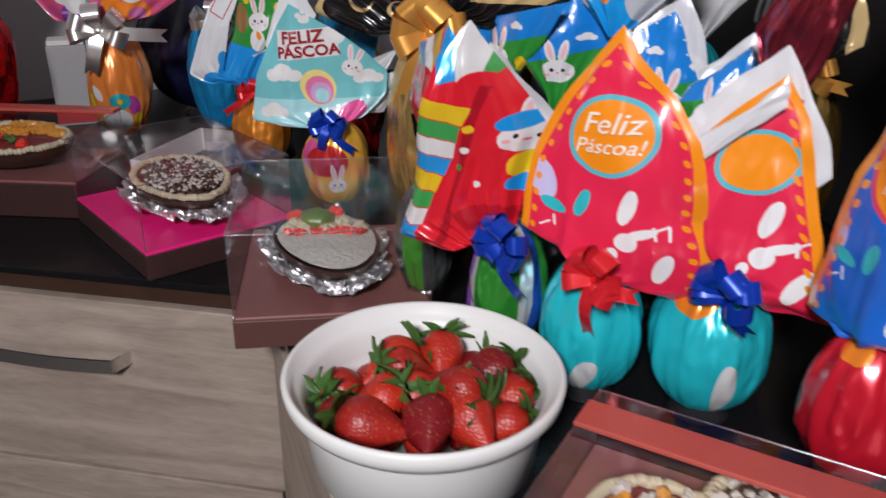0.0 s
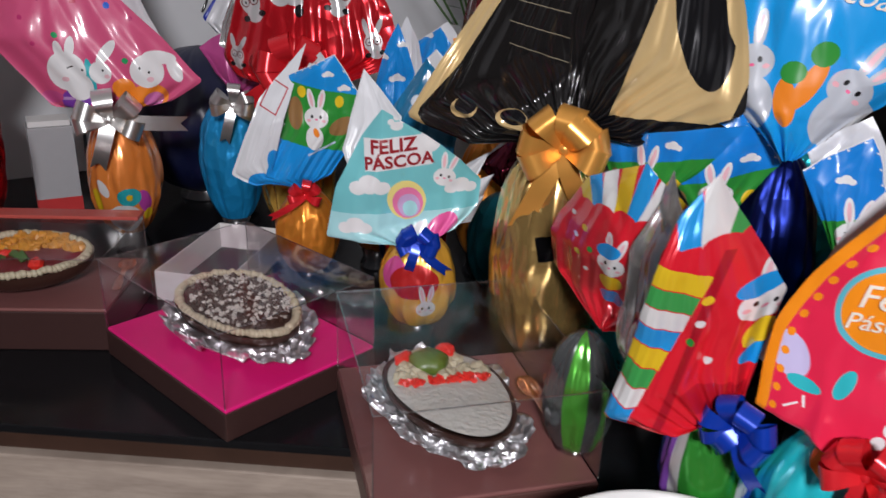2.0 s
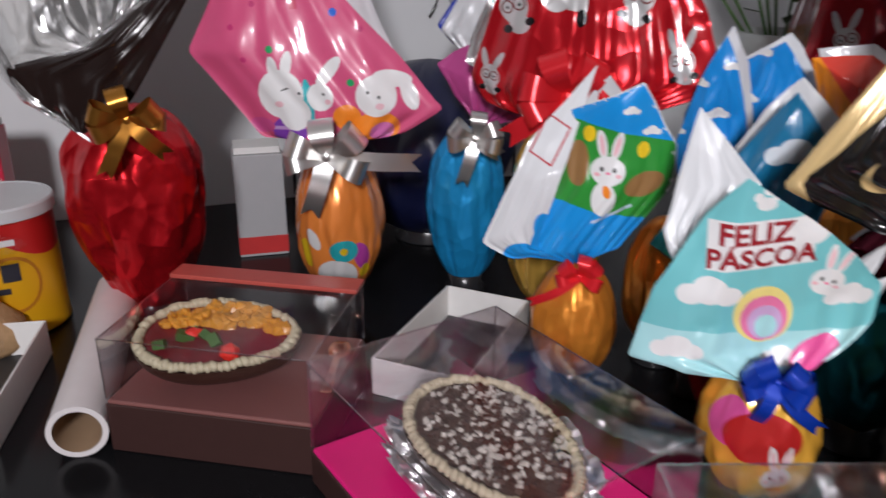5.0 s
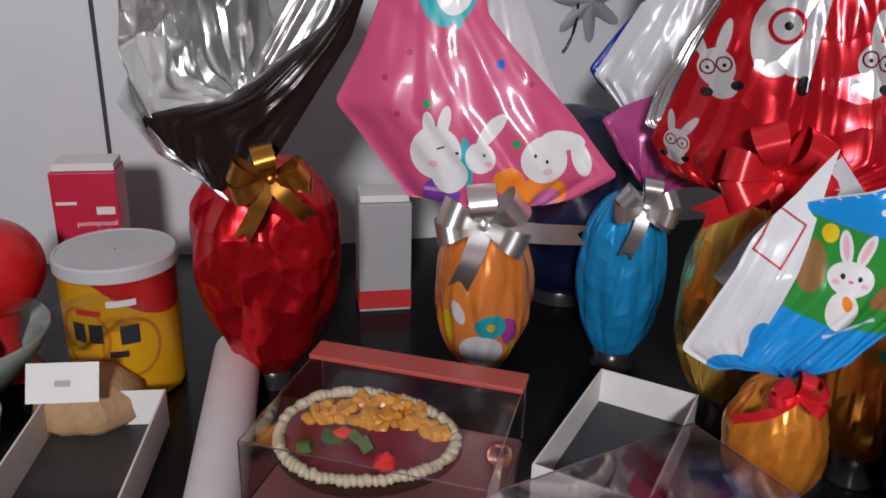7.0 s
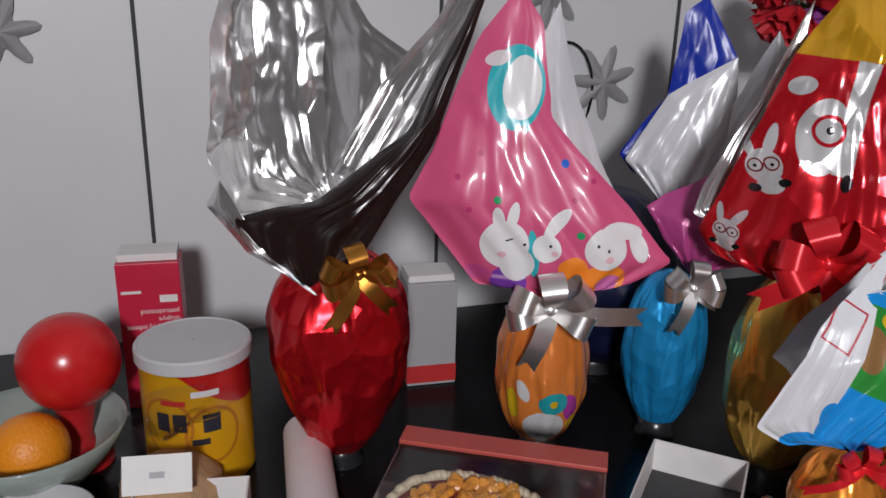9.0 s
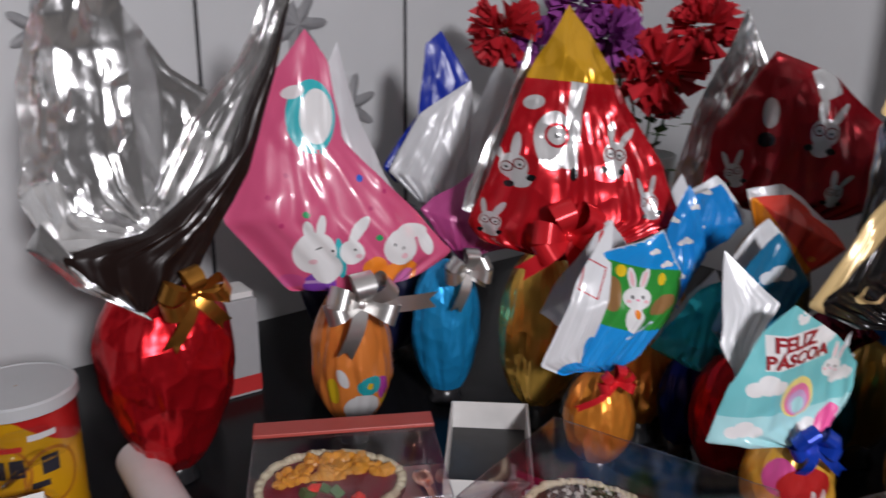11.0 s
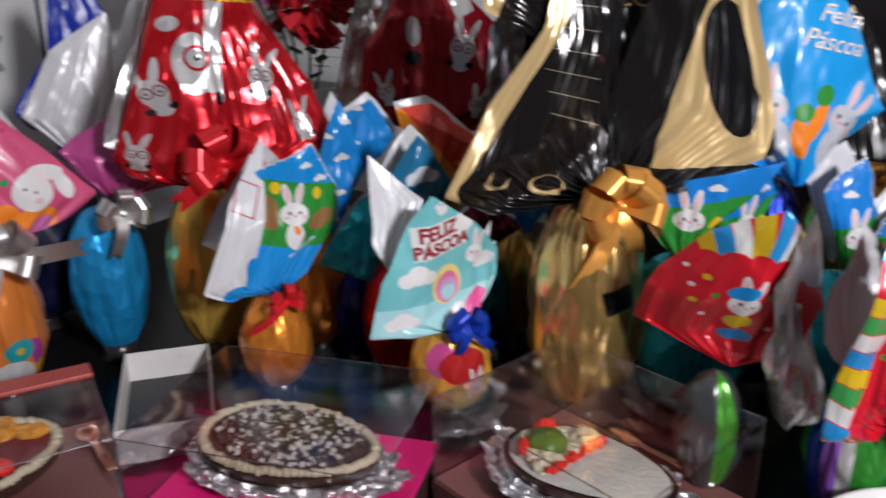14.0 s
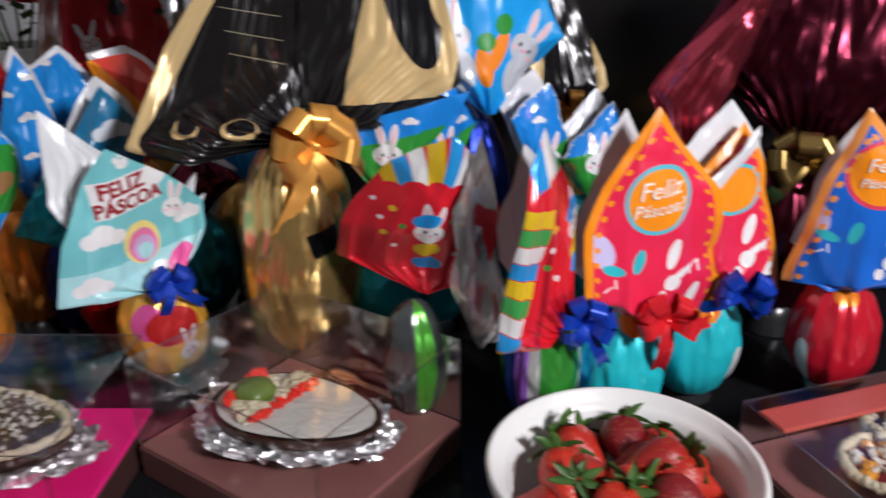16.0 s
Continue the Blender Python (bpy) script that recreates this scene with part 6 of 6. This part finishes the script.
for a0, a1, z0, z1, mt in ((252, 266, 0.064, 0.082, ink_dark), (270, 284, 0.064, 0.082, ink_dark), (300, 318, 0.062, 0.080, ink_dark), (288, 306, 0.050, 0.056, ink_dark), (258, 284, 0.090, 0.095, simple("red_ink", (0.5, 0.02, 0.02), 0.4)), (290, 318, 0.098, 0.104, card_white)):
    curved_bar(tin, tin_at, 0.0508, a0, a1, TOP + z0, TOP + z1, mt)
# round print rings on the tin
for a0, zz in ((262, 0.068), (310, 0.058)):
    bm = bmesh.new()
    rows = []
    for k in range(33):
        q = 2 * math.pi * k / 32
        rows.append([(tin_at[0] + 0.0506 * math.cos(radians(a0) + rr * math.cos(q) / 0.05), tin_at[1] + 0.0506 * math.sin(radians(a0) + rr * math.cos(q) / 0.05), TOP + zz + rr * math.sin(q) * 1.15) for rr in (0.0225, 0.0255)])
    bm.free()
    part("print_ring", grid_bm(rows), simple("orange_brown_ink", (0.45, 0.16, 0.01), 0.4), tin)


def flat_words(text, parent, m, size, material):
    """Words in the built-in font on a flat face, from the left end of their line."""
    cu = bpy.data.curves.new("lettering", "FONT")
    cu.body, cu.size, cu.align_x, cu.resolution_u = text, size, "RIGHT", 2
    tmp = new("lettering_source", cu)
    me = bpy.data.meshes.new_from_object(tmp.evaluated_get(bpy.context.evaluated_depsgraph_get()))
    bpy.data.objects.remove(tmp)
    me.transform(Matrix.Translation(-root_of(parent)) @ m @ pose(0, 0, 0, 90, 0, 0))
    me.materials.clear()
    me.materials.append(material)
    ob = new("lettering", me)
    ob.parent = parent
    return ob


def carton(at, turn, w, d, h, material, label, stripe=None, bars=(), ink=None):
    c = thing("medicine_carton", at, label, "carton")
    m = Matrix.Translation(at) @ pose(0, 0, 0, 0, 0, turn)
    part("carton_body", box_bm((-w / 2, -d / 2, 0.0005), (w / 2, d / 2, h), 0.0008, m), material, c, smooth=False)
    part("top_flap", box_bm((-w / 2 + 0.002, -d / 2 + 0.006, h + 0.0003), (w / 2 - 0.002, d / 2, h + 0.008), 0.0006, m), card_white, c, "white torn top flap", smooth=False)
    if stripe:
        part("stripe", box_bm((-w / 2 - 0.0006, -d / 2 - 0.0006, stripe[0]), (w / 2 + 0.0006, d / 2 + 0.0006, stripe[1]), 0, m), stripe[2], c, smooth=False)
    for x0, x1, z0, z1 in bars:
        part("print_bar", box_bm((x0, -d / 2 - 0.0012, z0), (x1, -d / 2 - 0.0004, z1), 0, m), ink or card_white, c, smooth=False)
    return c


crimson = carton((-0.890, 1.196, TOP), 22, 0.064, 0.045, 0.168, simple("crimson_card", (0.52, 0.012, 0.05), 0.4, 0, 0.05, 60, 0.06), "crimson medicine carton with pale printed lines", None,
       ((-0.028, -0.008, 0.135, 0.138), (0.010, 0.028, 0.124, 0.132)))
for k, words in enumerate(("pantoprazol", "sódico", "sesqui-hidratado")):
    flat_words(words, crimson, Matrix.Translation((-0.890, 1.196, TOP)) @ pose(0, 0, 0, 0, 0, 22) @ Matrix.Translation((0.029, -0.0230, 0.112 - 0.0088 * k)), 0.0082, card_white)
carton((-0.604, 1.305, TOP), 22, 0.058, 0.05, 0.128, simple("pale_grey_card", (0.38, 0.38, 0.39), 0.5, 0, 0.05, 60, 0.05), "white carton with red stripe at its foot", (0.004, 0.026, simple("red_stripe", (0.5, 0.03, 0.03), 0.45)))

# two open white card boxes with dark bottoms
def open_box(at, turn, w, d, h, label):
    t = thing("open_card_box", at, label, "card box")
    m = Matrix.Translation(at) @ pose(0, 0, 0, 0, 0, turn)
    part("bottom", box_bm((-w / 2 + 0.002, -d / 2 + 0.002, 0.0005), (w / 2 - 0.002, d / 2 - 0.002, 0.003), 0, m), card_dark, t, "dark bottom", smooth=False)
    for lo, hi in (((-w / 2, -d / 2), (w / 2, -d / 2 + 0.0018)), ((-w / 2, d / 2 - 0.0018), (w / 2, d / 2)), ((-w / 2, -d / 2 + 0.0018), (-w / 2 + 0.0018, d / 2 - 0.0018)), ((w / 2 - 0.0018, -d / 2 + 0.0018), (w / 2, d / 2 - 0.0018))):
        part("side", box_bm((*lo, 0.0005), (*hi, h), 0.0005, m), card_white, t, smooth=False)
    return t


open_box((-0.335, 1.055, TOP), -17, 0.088, 0.165, 0.036, "open white card box with dark bottom")
open_box((-0.738, 0.930, TOP), 17, 0.096, 0.155, 0.036, "open white card box with dark bottom")

# paper roll
roll = thing("paper_roll", (-0.645, 0.985, TOP), "white paper roll with brown card core", "paper roll")
ra, rb2 = Vector((-0.695, 1.115, TOP + 0.0227)), Vector((-0.603, 0.872, TOP + 0.0227))
part("roll", tube_bm([ra, ra.lerp(rb2, 0.5), rb2], 0.0222, 40), paper_roll, roll)
part("core", tube_bm([ra, rb2], 0.0178, 32), card_core, roll, "brown card core")
rows = []
ax = (rb2 - ra).normalized()
sx = ax.cross(Vector((0, 0, 1))).normalized()
for end in (ra, rb2):
    rows = [[end + r * (math.cos(2 * math.pi * i / 32) * sx + math.sin(2 * math.pi * i / 32) * Vector((0, 0, 1))) for i in range(32)] for r in (0.0178, 0.0222)]
    part("roll_end", grid_bm(rows, True), paper_roll, roll)

# bag of brown sugar with paper note
bag = thing("sugar_bag", (-0.79, 1.015, TOP), "clear bag of pale brown crumbs with white note", "bag")
bm = lathe_bm([(0.0005, 0.0), (0.034, 0.001), (0.041, 0.010), (0.039, 0.028), (0.024, 0.046), (0.0005, 0.050)], (-0.785, 1.012, TOP + 0.0005), 40, lambda a, t: 1 + 0.10 * math.sin(2 * a + 1) + 0.05 * math.sin(7 * a + 5 * t))
part("filling", bm, simple("brown_crumbs", (0.42, 0.26, 0.13), 0.7, 0, 0.6, 180, 0.25), bag)
sheet("bag_front", bag, (-0.782, 0.972, 0.850), [(-0.832, 0.985, 0.862), (-0.828, 0.99, 0.90)], (-0.790, 0.995, 0.948), [(-0.738, 0.985, 0.862), (-0.742, 0.992, 0.915)], film_clear, 0.012, 5, 0.004, 81, "clear crumpled plastic", crease=1.6)
sheet("bag_neck", bag, (-0.79, 1.01, 0.905), (-0.835, 1.0, 0.925), (-0.76, 1.03, 0.965), (-0.725, 1.03, 0.955), film_clear, 0.01, 5, 0.004, 80, "clear crumpled plastic", crease=2)
part("note", box_bm((-0.028, -0.0006, -0.016), (0.028, 0.0006, 0.016), 0, Matrix.Translation((-0.776, 0.972, 0.905)) @ pose(0, 0, 0, -25, 0, 18)), card_white, bag, "white paper note", smooth=False)
part("print_bar", box_bm((-0.006, -0.0016, -0.003), (0.006, -0.0008, 0.002), 0, Matrix.Translation((-0.776, 0.972, 0.905)) @ pose(0, 0, 0, -25, 0, 18)), simple("grey_ink", GREY, 0.5), bag, smooth=False)

# fruit bowl at the far left: red ball and orange, grey bowl
fb = thing("fruit_bowl", (-0.925, 1.02, TOP), "grey-green glass bowl beside the milk tin", "bowl")
part("bowl_body", lathe_bm([(0.001, 0.0), (0.04, 0.0), (0.045, 0.004), (0.075, 0.04), (0.085, 0.06), (0.083, 0.0615), (0.072, 0.042), (0.042, 0.007), (0.001, 0.005)], (-0.925, 1.02, TOP + 0.0005), 56), simple("grey_green_glass", (0.28, 0.33, 0.30), 0.15, 0, 0.05, 30, 0.2), fb)
ball = thing("red_ball", (-0.905, 1.062, TOP), "round red ornament with a small pale patch", "ornament")
part("ball_body", lathe_bm([(max(0.0004, 0.046 * math.sin(math.pi * j / 20)), 0.108 - 0.046 * math.cos(math.pi * j / 20)) for j in range(21)], (-0.905, 1.062, TOP), 40), simple("red_gloss", (0.55, 0.012, 0.015), 0.25, 0, 0.05, 40, 0.15), ball)
part("stem", lathe_bm([(0.03, 0.0), (0.03, 0.004), (0.012, 0.03), (0.02, 0.066)], (-0.905, 1.062, TOP + 0.0005), 24), simple("dull_red", (0.4, 0.012, 0.015), 0.4), ball)
part("patch", lathe_bm([(0.0005, 0.001), (0.011, 0.0), (0.012, -0.003)], (0, 0, 0), 10), card_white, ball).matrix_basis = Matrix.Translation((0.0285, -0.0365, 0.112)) @ pose(0, 0, 0, 84, 0, 38)
og = thing("orange", (-0.915, 1.005, TOP + 0.03), "whole orange in the glass bowl", "fruit")
part("orange_body", lathe_bm([(max(0.0004, 0.034 * math.sin(math.pi * j / 16)), 0.034 - 0.034 * math.cos(math.pi * j / 16)) for j in range(17)], (-0.915, 1.005, TOP + 0.012), 32), simple("orange_peel", (0.78, 0.26, 0.01), 0.4, 0, 0.5, 300, 0.1), og)
lid2 = thing("plastic_lid", (-0.862, 0.93, TOP), "translucent grey plastic tub on the counter", "tub")
part("tub_body", lathe_bm([(0.001, 0.0), (0.036, 0.0), (0.040, 0.004), (0.046, 0.035), (0.047, 0.036), (0.045, 0.036), (0.038, 0.005), (0.001, 0.004)], (-0.862, 0.93, TOP + 0.0005), 40), simple("grey_plastic", (0.45, 0.46, 0.47), 0.3), lid2)


# grey flower stickers and a wire loop on the white wall
def sticker(d, z, size, petals, turn):
    p = wall_at(d) + side_dir * 0.004
    bm = bmesh.new()
    c = bm.verts.new(p + Vector((0, 0, z)) + side_dir * 0.008)
    ring = []
    for i in range(petals * 8):
        a = 2 * math.pi * i / (petals * 8) + radians(turn)
        k = 0.5 + 0.5 * math.cos(petals * (a - radians(turn)))
        r = size * (0.42 + 0.58 * k ** 1.2)
        ring.append(bm.verts.new(p + wall_dir * r * math.cos(a) + Vector((0, 0, z + r * math.sin(a)))))
    for i in range(len(ring)):
        bm.faces.new((c, ring[i], ring[(i + 1) % len(ring)]))
    f = part("flower_sticker", bm, simple("grey_sticker", (0.30, 0.30, 0.31), 0.5, 0, 0.1, 40, 0.25), None, smooth=False)
    f.modifiers.new("thickness", "SOLIDIFY").thickness = 0.0015
    return tagged(f, "grey flower-shaped sticker on the white wall", "wall sticker", "wall stickers")


sticker(0.551, 1.168, 0.056, 7, 20)
sticker(0.46, 1.295, 0.056, 7, 5)
sticker(1.16 - 0.22, 1.31, 0.045, 6, 0)
sticker(-0.22, 1.235, 0.045, 6, 10)
sticker(0.10, 1.29, 0.040, 6, 30)
wire = thing("wire_loop", wall_at(0.43) + Vector((0, 0, 1.17)), "thin black wire stem loop on the wall", "wire")
part("wire", tube_bm([wall_at(0.49 + 0.045 * math.cos(q)) + side_dir * 0.006 + Vector((0, 0, 1.155 + 0.07 * math.sin(q))) for q in [(-0.9 + 2.6 * k / 16) for k in range(17)]], 0.0022, 6), black_film, wire)
wire = thing("wire_loop", wall_at(0.12) + Vector((0, 0, 1.17)), "thin black wire stem loop on the wall", "wire")
part("wire", tube_bm([wall_at(0.05 - 0.05 * math.cos(q)) + side_dir * 0.006 + Vector((0, 0, 1.10 + 0.06 * math.sin(q))) for q in [(-1.0 + 2.2 * k / 16) for k in range(17)]], 0.0016, 6), black_film, wire)


# vase of red and purple paper flowers in the corner
vase_at = Vector((0.03, 1.47, TOP))
vase = thing("flower_vase", vase_at, "grey vase with red and purple carnations", "vase")
part("vase_body", lathe_bm([(0.001, 0.0005), (0.035, 0.001), (0.030, 0.02), (0.04, 0.12), (0.055, 0.26), (0.052, 0.262), (0.037, 0.12), (0.001, 0.01)], vase_at, 40), simple("pale_grey_ceramic", (0.5, 0.53, 0.52), 0.3), vase)


def carnation(c, r, material, seed):
    rnd = random.Random(seed)
    bm = bmesh.new()
    c = Vector(c)
    for k in range(46):
        u = rnd.uniform(-1, 0.9)
        a = rnd.uniform(0, 6.28)
        d = Vector((math.sqrt(1 - u * u) * math.cos(a), math.sqrt(1 - u * u) * math.sin(a), u))
        s = d.cross(Vector((0.2, 0.1, 1))).normalized()
        t = d.cross(s)
        n = 7
        inner = [bm.verts.new(c + d * r * 0.25 + s * r * 0.1 * (q / (n - 1) - 0.5)) for q in range(n)]
        outer = [bm.verts.new(c + d * r * rnd.uniform(0.82, 1.08) + s * r * 0.95 * (q / (n - 1) - 0.5) + t * r * 0.16 * math.sin(q * 2.6 + k)) for q in range(n)]
        for q in range(n - 1):
            bm.faces.new((inner[q], inner[q + 1], outer[q + 1], outer[q]))
    part("flower_head", bm, material, vase, smooth=False)
    part("stem", tube_bm([c, c.lerp(vase_at + Vector((0, 0, 0.26)), 0.5) + Vector((0, 0, -0.01)), vase_at + Vector((0, 0, 0.2))], 0.002, 6), leaf_mat, vase)


red_petal = simple("red_petal", (0.58, 0.018, 0.03), 0.6, 0, 0.2, 60, 0.25)
purple_petal = simple("purple_petal", (0.36, 0.07, 0.36), 0.6, 0, 0.2, 60, 0.25)
for k, (c, r, mt) in enumerate((((0.030, 1.43, 1.235), 0.068, red_petal), ((-0.19, 1.50, 1.29), 0.055, red_petal), ((-0.13, 1.50, 1.265), 0.05, purple_petal), ((-0.045, 1.45, 1.285), 0.05, purple_petal), ((0.085, 1.41, 1.30), 0.05, red_petal), ((-0.08, 1.48, 1.33), 0.05, purple_petal), ((-0.02, 1.47, 1.36), 0.05, red_petal))):
    carnation(c, r, mt, k)
bm = bmesh.new()
rnd_ = random.Random(3)
for k in range(24):
    p = vase_at + Vector((rnd_.uniform(-0.06, 0.06), rnd_.uniform(-0.05, 0.03), rnd_.uniform(0.24, 0.36)))
    a = rnd_.uniform(0, 6.28)
    d, s = Vector((math.cos(a), math.sin(a), rnd_.uniform(-0.4, 0.6))) * 0.035, Vector((-math.sin(a), math.cos(a), 0)) * 0.011
    bm.faces.new([bm.verts.new(q) for q in (p, p + d * 0.5 + s, p + d, p + d * 0.5 - s)])
part("leaves", bm, leaf_mat, vase, smooth=False)
